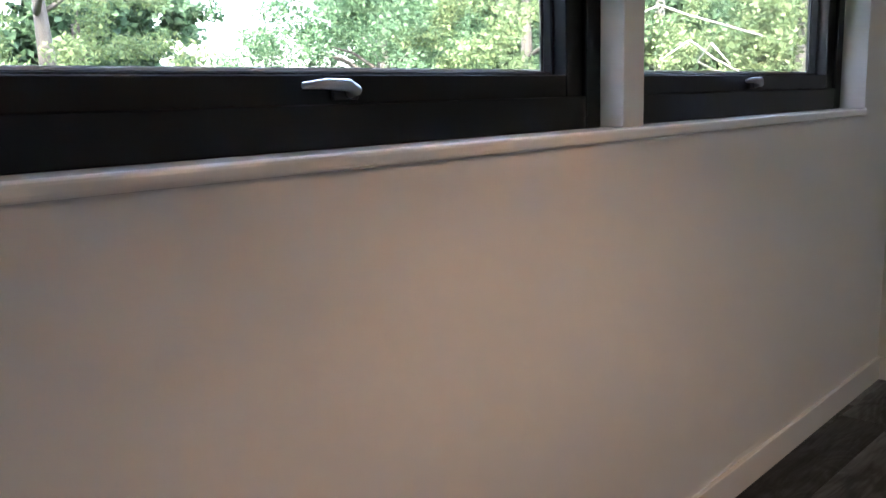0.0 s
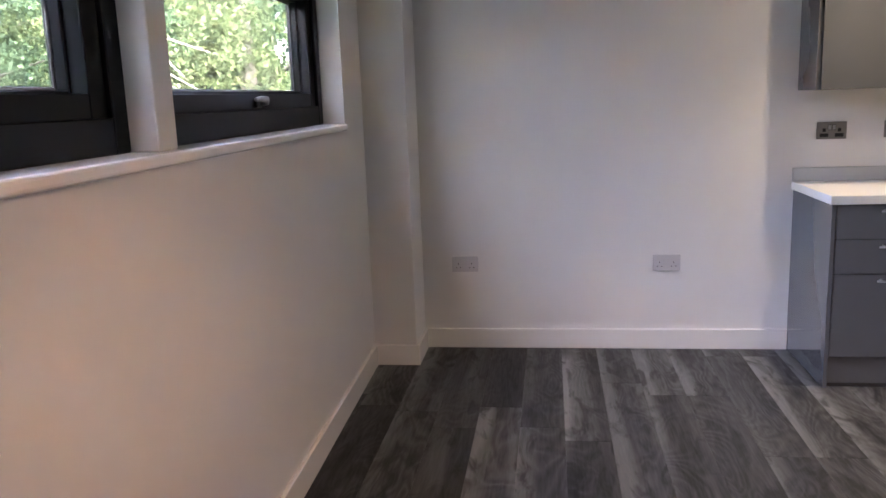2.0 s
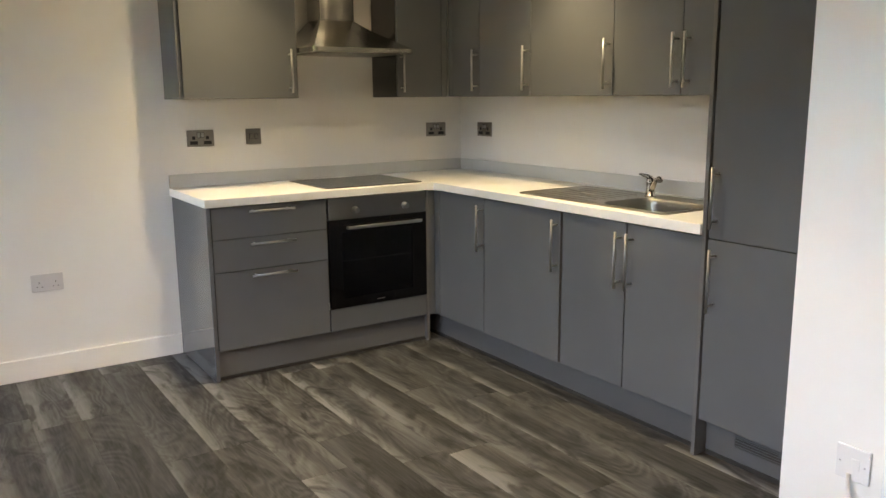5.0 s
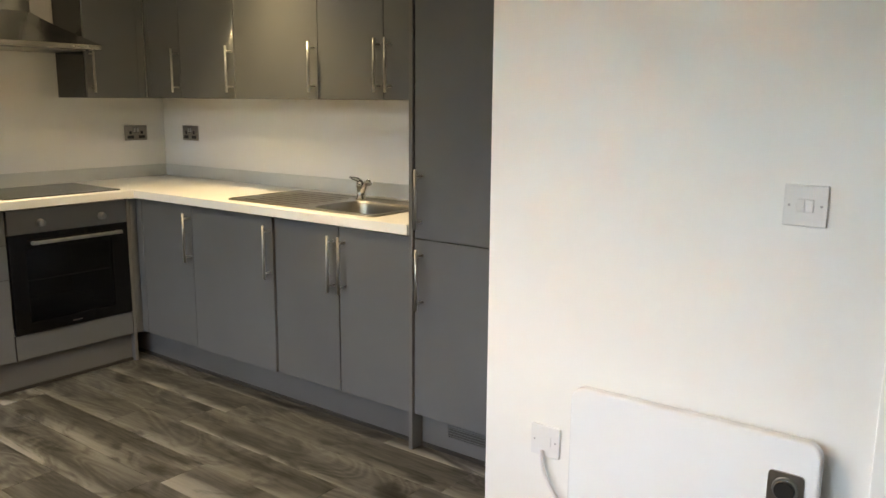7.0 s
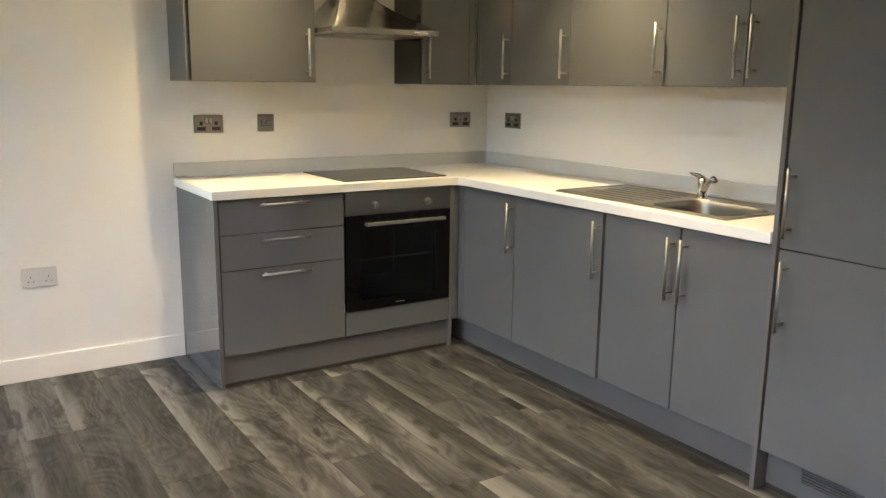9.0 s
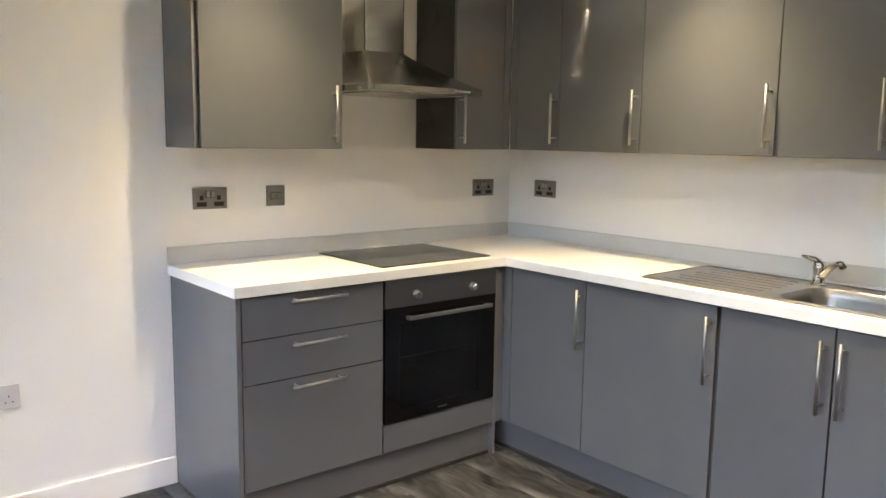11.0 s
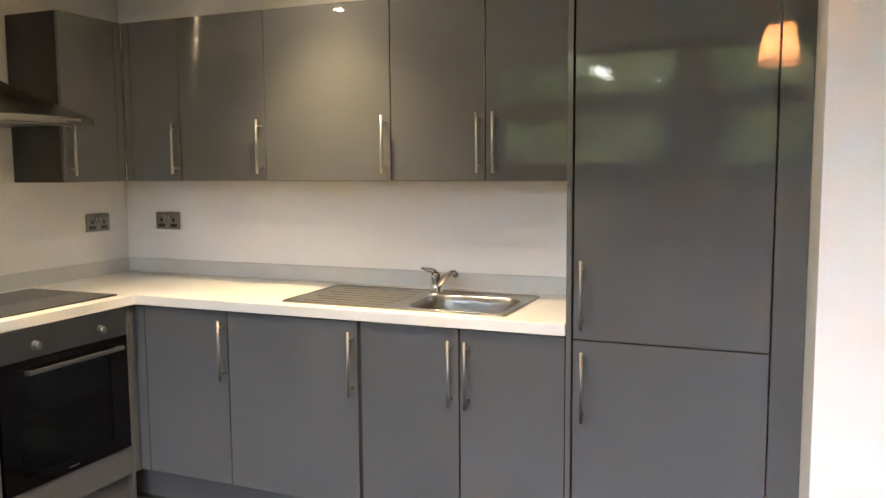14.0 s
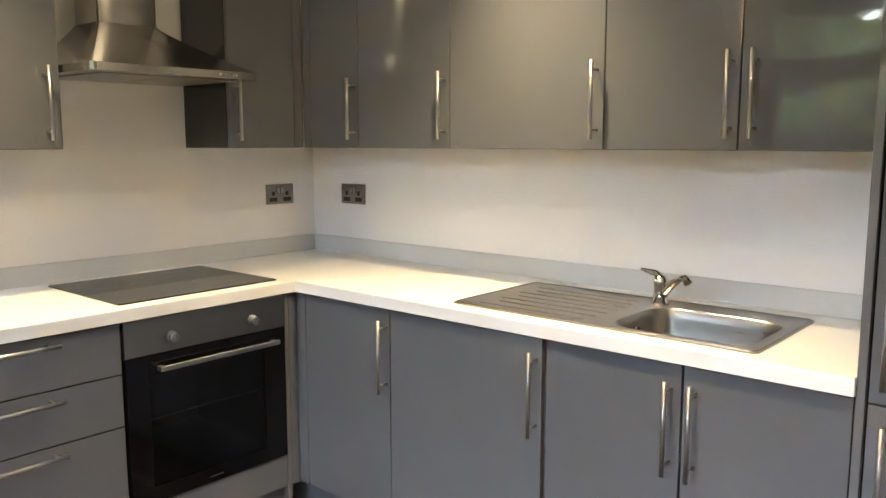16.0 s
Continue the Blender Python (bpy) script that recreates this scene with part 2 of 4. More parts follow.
def grass_material():
    m = Mat("grass_ground", (0.06, 0.09, 0.03), 0.95)
    v = m.place()
    m.to("Base Color", m.ramp(m.noise(v, 0.6, 6), [(0.3, (0.045, 0.07, 0.02)), (0.7, (0.10, 0.13, 0.045))]))
    m.bump(m.noise(v, 30, 3), 0.5, 0.02)
    return m.m


GRASS = grass_material()


# ---- building blocks ----
def thing(name, at, label, category, group="", kind=""):
    ob = new(name)
    ob.empty_display_size = 0.05
    ob.location = at
    return tagged(ob, label, category, group, kind)


def origin(ob):
    v = Vector((0, 0, 0))
    while ob:
        v += ob.location
        ob = ob.parent
    return v


def part(name, bm, mat, parent=None, label="", smooth=False):
    """Links a bmesh, given in world metres, as one mesh under a thing or a part."""
    if parent:
        bmesh.ops.translate(bm, verts=bm.verts, vec=-origin(parent))
    me = bpy.data.meshes.new(name)
    bm.to_mesh(me)
    bm.free()
    me.materials.append(mat)
    if smooth:
        for p in me.polygons:
            p.use_smooth = len(p.vertices) <= 4
    ob = new(name, me)
    if parent:
        ob.parent = parent
    if label:
        ob["label"] = label
    return ob


def box(x0, x1, y0, y1, z0, z1, bevel=0.0, seg=1, bm=None):
    """A box; joined to bm if one is given."""
    b = bmesh.new()
    bmesh.ops.create_cube(b, size=1.0)
    bmesh.ops.scale(b, verts=b.verts, vec=(abs(x1 - x0), abs(y1 - y0), abs(z1 - z0)))
    bmesh.ops.translate(b, verts=b.verts, vec=((x0 + x1) / 2, (y0 + y1) / 2, (z0 + z1) / 2))
    if bevel:
        bmesh.ops.bevel(b, geom=b.edges[:], offset=bevel, segments=seg, profile=0.5, affect="EDGES")
    return join(bm, b)


def join(bm, b):
    if bm is None:
        return b
    me = bpy.data.meshes.new("tmp")
    b.to_mesh(me)
    b.free()
    bm.from_mesh(me)
    bpy.data.meshes.remove(me)
    return bm


def rod(a, b, r, r2=None, seg=16, bm=None):
    """A round bar from a to b."""
    a, b = Vector(a), Vector(b)
    c = bmesh.new()
    bmesh.ops.create_cone(c, cap_ends=True, segments=seg, radius1=r, radius2=r if r2 is None else r2, depth=(b - a).length)
    q = Vector((0, 0, 1)).rotation_difference(b - a)
    bmesh.ops.transform(c, verts=c.verts, matrix=Matrix.Translation((a + b) / 2) @ q.to_matrix().to_4x4())
    return join(bm, c)


def tube(points, radii, seg=14):
    """A swept round tube through points."""
    pts = [Vector(p) for p in points]
    b = bmesh.new()
    rings = []
    for i, p in enumerate(pts):
        d = (pts[min(i + 1, len(pts) - 1)] - pts[max(i - 1, 0)]).normalized()
        q = Vector((0, 0, 1)).rotation_difference(d)
        r = radii[i] if isinstance(radii, (list, tuple)) else radii
        rings.append([b.verts.new(p + q @ Vector((r * math.cos(k * math.tau / seg), r * math.sin(k * math.tau / seg), 0))) for k in range(seg)])
    for u, v in zip(rings, rings[1:]):
        for k in range(seg):
            b.faces.new((u[k], u[(k + 1) % seg], v[(k + 1) % seg], v[k]))
    b.faces.new(rings[0][::-1])
    b.faces.new(rings[-1])
    return b


def lathe(cx, cy, profile, seg=32):
    """A turned form about a vertical axis; profile: rows of radius and height."""
    b = bmesh.new()
    rings = [[b.verts.new((cx + r * math.cos(k * math.tau / seg), cy + r * math.sin(k * math.tau / seg), z)) for k in range(seg)] for r, z in profile]
    for u, v in zip(rings, rings[1:]):
        for k in range(seg):
            b.faces.new((u[k], u[(k + 1) % seg], v[(k + 1) % seg], v[k]))
    return b


def round_rect(x0, x1, y0, y1, r, n=6):
    """Corner-rounded outline, anticlockwise."""
    out = []
    for cx, cy, a0 in ((x1 - r, y1 - r, 0), (x0 + r, y1 - r, 90), (x0 + r, y0 + r, 180), (x1 - r, y0 + r, 270)):
        for k in range(n + 1):
            a = radians(a0 + 90 * k / n)
            out.append((cx + r * math.cos(a), cy + r * math.sin(a)))
    return out


def sheet_with_hole(outer, holes, z0, z1):
    """A slab of that outline with openings through it."""
    b = bmesh.new()
    edges = []
    for loop in (outer, *holes):
        vs = [b.verts.new((x, y, z1)) for x, y in loop]
        edges += [b.edges.new((vs[i], vs[(i + 1) % len(vs)])) for i in range(len(vs))]
    bmesh.ops.triangle_fill(b, edges=edges, use_beauty=True, use_dissolve=False)
    if z1 - z0 > 1e-6:
        r = bmesh.ops.extrude_face_region(b, geom=b.faces[:])
        bmesh.ops.translate(b, verts=[v for v in r["geom"] if isinstance(v, bmesh.types.BMVert)], vec=(0, 0, z0 - z1))
    bmesh.ops.recalc_face_normals(b, faces=b.faces[:])
    return b


def setting(name, bm, mat, label, category):
    return tagged(part(name, bm, mat), label, category, kind="structure")


# ---- the shell ----
XW, XE, YN, YS = -4.10, -1.132, 0.0, -8.4
NIB = -3.160
W2 = (-2.445, -0.725)
W1 = (-4.235, -2.550)
SLANT = 0.025
SILL, HEAD = 1.274, 2.36
DOORWAY = (-4.97, -4.205, 2.04)

setting("wall_north", box(XW - 0.3, 0.25, 0.0, 0.2, -0.1, CEIL), WALL, "matt white painted plaster wall behind the hob", "wall")
setting("wall_east", box(0.0, 0.2, NIB - 0.11, 0.0, -0.1, CEIL), WALL, "matt white painted plaster wall behind the sink", "wall")
b = box(XE + 0.11, -0.0, NIB - 0.11, NIB, -0.1, CEIL)
setting("wall_return", b, WALL, "short white plaster return wall beside the tall cabinet", "wall")
b = box(XE, XE + 0.11, DOORWAY[1], NIB, -0.1, CEIL)
box(XE, XE + 0.11, YS, DOORWAY[0], -0.1, CEIL, bm=b)
box(XE, XE + 0.11, DOORWAY[0], DOORWAY[1], DOORWAY[2], CEIL, bm=b)
setting("wall_hall", b, WALL, "white plaster wall with a doorway to the hall", "wall")
b = box(XW - 0.24, XW, YS, 0.0, -0.1, SILL)
box(XW - 0.24, XW, W2[1], 0.0, SILL, CEIL, bm=b)
box(XW - 0.24, XW, YS, W1[0], SILL, CEIL, bm=b)
box(XW - 0.24, XW, W1[0], W2[1], HEAD, CEIL, bm=b)
west = [0]
west[0] = setting("wall_west", b, WALL, "white plaster wall under and round the windows", "wall")
west.append(setting("window_post", box(XW - 0.14, XW - 0.030, W1[1], W2[0], SILL + 0.032, HEAD, 0.003), WALL, "white plastered post between the two windows", "wall"))
setting("wall_south", box(XW - 0.3, XE + 0.11, YS - 0.2, YS, -0.1, CEIL), WALL, "plain white plaster wall at the end of the room", "wall")
setting("column_casing", box(XW, -3.861, -0.312, 0.0, 0.0, CEIL, 0.003), WALL, "white plastered boxed column in the room corner", "column")
b = box(XW - 0.3, 0.2, YS - 0.2, 0.2, CEIL, CEIL + 0.2)
setting("ceiling", b, CEILING, "flat white painted ceiling", "ceiling")

# hall beyond the doorway
b = box(XE + 0.11, 0.6, -5.6, -5.5, -0.1, CEIL)
box(0.5, 0.6, -5.5, NIB - 0.112, -0.1, CEIL, bm=b)
box(0.2, 0.6, NIB - 0.112, NIB - 0.01, -0.1, CEIL, bm=b)
setting("wall_hall_far", b, WALL, "plain white hall wall seen through the doorway", "wall")
setting("hall_ceiling", box(XE + 0.11, 0.6, -5.6, NIB - 0.112, CEIL + 0.001, CEIL + 0.1), CEILING, "flat white hall ceiling", "ceiling")
setting("hall_floor", box(XE + 0.11, 0.6, -5.6, NIB - 0.112, -0.1, 0.0), PLANK, "grey wood-effect hall floor", "floor")


def skirting(name, x0, x1, y0, y1):
    b = box(x0, x1, y0, y1, 0.0, 0.112, 0.003, 2)
    return setting(name, b, SATIN, "square-edged white satin skirting board", "skirting board")


skirting("baseboard_1", -3.861, -1.884, -0.018, 0.0)
skirting("baseboard_2", -3.861, -3.843, -0.312, -0.018)
skirting("baseboard_3", XW + 0.018, -3.843, -0.330, -0.312)
west.append(skirting("baseboard_4", XW, XW + 0.018, YS, -0.312))
skirting("baseboard_5", XE - 0.018, XE, DOORWAY[1] + 0.075, NIB - 0.0)
skirting("baseboard_6", XE - 0.018, XE, YS, DOORWAY[0] - 0.075)

# door casing and hall door
casing = tagged(new("door_1"), "white painted door lining with flat architrave", "doorway", kind="structure")
for y0, y1 in ((DOORWAY[1], DOORWAY[1] + 0.072), (DOORWAY[0] - 0.072, DOORWAY[0])):
    part("architrave", box(XE - 0.016, XE, y0, y1, 0.0, DOORWAY[2] + 0.072, 0.003, 2), SATIN, casing)
part("architrave", box(XE - 0.016, XE, DOORWAY[0], DOORWAY[1], DOORWAY[2], DOORWAY[2] + 0.072, 0.003, 2), SATIN, casing)
part("jamb", box(XE - 0.004, XE + 0.114, DOORWAY[1] - 0.022, DOORWAY[1], 0.0, DOORWAY[2], 0.002), SATIN, casing)
part("jamb", box(XE - 0.004, XE + 0.114, DOORWAY[0], DOORWAY[0] + 0.022, 0.0, DOORWAY[2], 0.002), SATIN, casing)
part("door_stop", box(XE + 0.04, XE + 0.075, DOORWAY[1] - 0.034, DOORWAY[1] - 0.022, 0.0, DOORWAY[2], 0.002), SATIN, casing)
part("strike_plate", box(XE + 0.002, XE + 0.026, DOORWAY[1] - 0.0235, DOORWAY[1] - 0.022, 0.98, 1.05, 0.0005), HANDLE, casing, "brushed steel strike plate")
leaf = thing("hall_door", (0.48, -4.1, 0), "brown oak-veneered hall door, closed", "door")
part("door_leaf", box(0.455, 0.497, -4.75, -3.98, 0.005, 2.0, 0.002), OAK, leaf)
part("handle", rod((0.43, -4.68, 1.0), (0.43, -4.58, 1.0), 0.009), HANDLE, leaf, "steel lever handle")


# ---- windows ----
def window(name, y0, y1, label, shift):
    """Fixed light over a top-hung casement, in a deep dark frame."""
    w = tagged(new(name), label, "window", kind="structure")
    xf, xb = XW - 0.100, XW - 0.215
    f = 0.068
    part("window_frame", frame_bars(xb, xf, y0, y1, SILL + 0.032, HEAD, (0.085, f), f), FRAME, w, "dark grey aluminium outer frame")
    zt = 1.93
    part("transom", box(xb, xf - 0.004, y0 + f, y1 - f, zt - 0.042, zt + 0.042, 0.003), FRAME, w)
    # casement below, slightly behind the face of the frame
    s0, s1 = y0 + f - 0.006, y1 - f + 0.006
    zb, zs = SILL + 0.032 + 0.078, zt - 0.036
    part("casement", frame_bars(xb + 0.006, xf - 0.014, s0, s1, zb, zs, (0.062, 0.05), 0.075), FRAME, w)
    part("pane", box(xb + 0.022, xb + 0.030, s0 + 0.075, s1 - 0.075, zb + 0.062, zs - 0.05), PANE, w).visible_shadow = False
    part("glazing_bead", frame_bars(xb + 0.030, xb + 0.060, s0 + 0.073, s1 - 0.073, zb + 0.060, zs - 0.048, (0.010, 0.010), 0.012), FRAME, w)
    part("pane", box(xb + 0.022, xb + 0.030, y0 + f, y1 - f, zt + 0.042, HEAD - f), PANE, w, ).visible_shadow = False
    part("glazing_bead", frame_bars(xb + 0.030, xb + 0.050, y0 + f, y1 - f, zt + 0.042, HEAD - f, (0.014, 0.014), 0.014), FRAME, w)
    part("spacer", frame_bars(xb + 0.0225, xb + 0.0295, s0 + 0.0755, s1 - 0.0755, zb + 0.0625, zs - 0.0505, (0.016, 0.016), 0.016), HANDLE, w, "bright aluminium glazing spacer")
    # lever handle on the bottom rail
    c, zh = (y0 + y1) / 2 + shift, zb + 0.027
    xh = xf - 0.012
    hb = box(xh, xh + 0.012, c - 0.010, c + 0.052, zh - 0.014, zh + 0.014, 0.004, 2)
    part("handle_base", hb, BLACK, w)
    pts = [(xh + 0.010, c + 0.030, zh), (xh + 0.034, c + 0.026, zh + 0.004), (xh + 0.042, c + 0.004, zh + 0.013), (xh + 0.043, c - 0.050, zh + 0.016), (xh + 0.040, c - 0.100, zh + 0.013)]
    part("window_handle", tube(pts, [0.011, 0.012, 0.012, 0.010, 0.006], 12), HANDLE, w, "satin silver lever handle", True)
    return w


def frame_bars(x0, x1, y0, y1, z0, z1, rails, stile):
    b = box(x0, x1, y0, y0 + stile, z0, z1, 0.003)
    box(x0, x1, y1 - stile, y1, z0, z1, 0.003, bm=b)
    box(x0, x1 - 0.0006, y0 + stile - 0.001, y1 - stile + 0.001, z0, z0 + rails[0], 0.003, bm=b)
    box(x0, x1 - 0.0006, y0 + stile - 0.001, y1 - stile + 0.001, z1 - rails[1], z1, 0.003, bm=b)
    return b


west.append(window("window_1", *W1, "wide dark grey framed window looking onto trees", -0.047))
west.append(window("window_2", *W2, "dark grey framed window beside the boxed column", -0.03))
b = box(XW - 0.21, XW + 0.020, W1[0] - 0.03, W2[1] - 0.024, SILL, SILL + 0.032, 0.010, 3)
west.append(setting("window_sill", b, SATIN, "white satin window board with a rounded nose", "window sill"))
# the window side of the room runs two degrees out of square
slant = Matrix(((1, -SLANT, 0, 0.010 - SLANT * 0.33), (0, 1, 0, 0), (0, 0, 1, 0), (0, 0, 0, 1)))
for top in west:
    for ob in (top, *top.children_recursive):
        if ob.data:
            ob.data.transform(slant)

# ---- outside ----
setting("ground", box(-160, 120, -140, 140, -3.6, -3.5), GRASS, "rough grass under the trees", "ground")


# ---- kitchen: base units ----
def bar_handle(parent, x, y, z0, z1, axis, out):
    """Round bar on two posts. axis z: upright; axis x: lying. out: the way from the door to the bar."""
    o = Vector(out) * 0.040
    if axis == "z":
        a, b_ = Vector((x, y, z0)), Vector((x, y, z1))
        p1, p2 = a + Vector((0, 0, 0.027)), b_ - Vector((0, 0, 0.027))
    else:
        a, b_ = Vector((x, y, z0)), Vector((z1, y, z0))
        p1, p2 = a + Vector((0.027, 0, 0)), b_ - Vector((0.027, 0, 0))
    h = rod(a + o, b_ + o, 0.0058)
    for p in (p1, p2):
        rod(p, p + o, 0.0042, seg=10, bm=h)
    return part("handle", h, HANDLE, parent, "brushed steel bar handle", True)


BZ0, BZ1 = 0.152, 0.864
WT0, WT1 = 0.872, 0.912
FY = -0.592
FX = -0.592
G = 0.002


def door_x(parent, y0, y1, z0, z1, xf, name="door"):
    """A slab door whose face looks along -x."""
    d = part(name, box(xf, xf + 0.018, y0 + G, y1 - G, z0, z1, 0.0016, 2), DOOR, parent)
    return d


def door_y(parent, x0, x1, z0, z1, yf, name="door"):
    return part(name, box(x0 + G, x1 - G, yf, yf + 0.018, z0, z1, 0.0016, 2), DOOR, parent)


# drawers at the end of the hob run
u = thing("drawer_unit", (-1.56, -0.3, 0), "gloss grey three-drawer base unit at the worktop end", "cabinet")
part("body", box(-1.862, -1.254, FY + 0.020, -0.02, BZ0, WT0 - 0.001), CARCASS, u)
part("end_panel", box(-1.882, -1.863, FY - 0.004, -0.0005, 0.0, WT0 - 0.001, 0.0015, 2), DOOR, u, "gloss grey end panel down to the floor")
for z0, z1, zh in ((0.711, BZ1, 0.841), (0.549, 0.707, 0.680), (BZ0, 0.545, 0.522)):
    d = door_y(u, -1.861, -1.256, z0, z1, FY, "drawer_front")
    bar_handle(d, -1.682, FY, zh, -1.446, "x", (0, -1, 0))

u = thing("oven_housing", (-0.95, -0.3, 0), "gloss grey oven housing with a floor-length side panel", "cabinet")
part("body", box(-1.252, -0.652, -0.03, -0.012, BZ0, WT0 - 0.001), CARCASS, u)
part("side_panel", box(-0.650, -0.632, FY - 0.002, -0.02, 0.0, WT0 - 0.001, 0.0012), CARCASS, u)
part("filler_strip", box(-1.252, -0.652, FY, FY + 0.018, BZ0, 0.272, 0.0016, 2), DOOR, u)

# built-in oven
o = thing("built_in_oven", (-0.95, -0.3, 0.28), "built-in electric oven with steel fascia and black glass door", "oven")
OX0, OX1 = -1.2495, -0.6535
cav = box(OX0 + 0.02, OX1 - 0.02, -0.06, -0.05, 0.30, 0.74)
box(OX0 + 0.02, OX0 + 0.03, FY + 0.02, -0.06, 0.30, 0.74, bm=cav)
box(OX1 - 0.03, OX1 - 0.02, FY + 0.02, -0.06, 0.30, 0.74, bm=cav)
box(OX0 + 0.03, OX1 - 0.03, FY + 0.02, -0.06, 0.30, 0.31, bm=cav)
box(OX0 + 0.03, OX1 - 0.03, FY + 0.02, -0.06, 0.73, 0.74, bm=cav)
part("oven_cavity", cav, ENAMEL, o)
rk = rod((OX0 + 0.032, -0.47, 0.50), (OX1 - 0.032, -0.47, 0.50), 0.003, seg=8)
part("oven_rack", rk, HANDLE, o)
fas = part("control_panel", box(OX0, OX1, FY - 0.004, FY + 0.016, 0.7515, 0.8655, 0.002, 2), STEEL_PANEL, o, "brushed steel control panel")
for kx in (-1.094, -0.789):
    k = rod((kx, FY - 0.003, 0.797), (kx, FY - 0.016, 0.797), 0.019, 0.017, 24)
    rod((kx, FY - 0.016, 0.797), (kx, FY - 0.030, 0.797), 0.0165, 0.0145, 24, bm=k)
    box(kx - 0.0022, kx + 0.0022, FY - 0.033, FY - 0.028, 0.783, 0.811, 0.001, bm=k)
    part("knob", k, HANDLE, fas, "turned steel knob", True)
    tick = bmesh.new()
    for a in range(-130, 131, 26):
        r = radians(a)
        c = Vector((kx + 0.026 * math.sin(r), 0, 0.797 + 0.026 * math.cos(r)))
        box(c.x - 0.0008, c.x + 0.0008, FY - 0.0046, FY - 0.0041, c.z - 0.0008, c.z + 0.0008, bm=tick)
    part("dial_marks", tick, BLACK, fas)
WX0, WX1, WZ0, WZ1 = -1.176, -0.742, 0.326, 0.682
dr = box(OX0, WX0, FY - 0.006, FY + 0.016, 0.276, 0.749)
box(WX1, OX1, FY - 0.006, FY + 0.016, 0.276, 0.749, bm=dr)
box(WX0, WX1, FY - 0.006, FY + 0.016, 0.276, WZ0, bm=dr)
box(WX0, WX1, FY - 0.006, FY + 0.016, WZ1, 0.749, bm=dr)
bmesh.ops.remove_doubles(dr, verts=dr.verts, dist=0.0001)
odoor = part("oven_door", dr, DARK_GLASS, o, "black glass oven door")
part("door_window", box(WX0, WX1, FY - 0.0055, FY + 0.0015, WZ0, WZ1), OVEN_PANE, odoor, "dark see-through door window")
h = box(-1.153, -0.699, FY - 0.041, FY - 0.031, 0.700, 0.717, 0.0035, 3)
for hx in (-1.140, -0.712):
    box(hx - 0.010, hx + 0.010, FY - 0.032, FY - 0.006, 0.699, 0.714, 0.002, bm=h)
part("handle", h, HANDLE, odoor, "flat brushed steel oven handle")
part("maker_mark", box(-0.975, -0.925, FY - 0.0066, FY - 0.0061, 0.293, 0.298), PLATE, odoor)

# corner and sink run
u = thing("corner_base_unit", (-0.3, -0.8, 0), "gloss grey corner base unit with one door", "cabinet")
part("body", box(FX + 0.020, -0.02, -1.062, -0.60, BZ0, WT0 - 0.001), CARCASS, u)
cp = box(-0.630, FX, FY, FY + 0.018, BZ0 - 0.002, BZ1, 0.0014)
box(FX, FX + 0.018, -0.638, FY + 0.017, BZ0 - 0.002, BZ1, 0.0014, bm=cp)
part("corner_post", cp, DOOR, u)
d = door_x(u, -1.062, -0.640, BZ0, BZ1, FX)
bar_handle(d, FX, -1.047, 0.590, 0.832, "z", (-1, 0, 0))
u = thing("appliance_unit", (-0.3, -1.36, 0), "gloss grey base unit with a single wide door", "cabinet")
part("body", box(FX + 0.020, -0.02, -1.648, -1.064, BZ0, WT0 - 0.001), CARCASS, u)
d = door_x(u, -1.650, -1.063, BZ0 - 0.003, BZ1 - 0.001, FX - 0.0015)
bar_handle(d, FX, -1.630, 0.588, 0.830, "z", (-1, 0, 0))
u = thing("sink_unit", (-0.3, -2.05, 0), "gloss grey double-door base unit under the sink", "cabinet")
sb = box(FX + 0.020, -0.02, -1.676, -1.658, BZ0, WT0 - 0.001)
box(FX + 0.020, -0.02, -2.434, -2.416, BZ0, WT0 - 0.001, bm=sb)
box(FX + 0.020, -0.02, -2.416, -1.676, BZ0, BZ0 + 0.018, bm=sb)
part("body", sb, CARCASS, u)
for y0, y1, yh in ((-2.053, -1.660, -2.026), (-2.434, -2.055, -2.088)):
    d = door_x(u, y0, y1, BZ0, BZ1, FX)
    bar_handle(d, FX, yh, 0.588, 0.828, "z", (-1, 0, 0))

# tall fridge housing
u = thing("tall_cabinet", (-0.3, -2.8, 0), "full-height gloss grey fridge housing with two doors", "cabinet")
part("side_panel", box(FX - 0.010, -0.002, -2.455, -2.437, 0.0, 2.09, 0.0012), CARCASS, u)
part("body", box(FX + 0.020, -0.02, -3.064, -2.457, BZ0, 2.088), CARCASS, u)
d = door_x(u, -3.064, -2.457, BZ0, 0.857, FX, "lower_door")
bar_handle(d, FX, -2.496, 0.588, 0.825, "z", (-1, 0, 0))
d = door_x(u, -3.064, -2.457, 0.861, 2.09, FX, "upper_door")
bar_handle(d, FX, -2.492, 0.900, 1.126, "z", (-1, 0, 0))
part("filler_panel", box(FX, FX + 0.018, NIB + 0.0005, -3.067, 0.0, 2.09, 0.0014), DOOR, u)


# plinths on a dark floor seal
def plinth(name, x0, x1, y0, y1):
    t = thing(name, ((x0 + x1) / 2, (y0 + y1) / 2, 0), "gloss grey plinth board under the base units", "plinth")
    part("board", box(x0, x1, y0, y1, 0.016, BZ0 - 0.004, 0.001), PLINTH, t)
    e = 0.003
    part("floor_seal", box(x0 - e, x1 + e if x1 - x0 > 0.1 else x1, y0 - e, y1 if y1 - y0 < 0.1 else y1 - 0.001, 0.0, 0.0155), SEAL, t, "dark rubber floor seal")
    return t


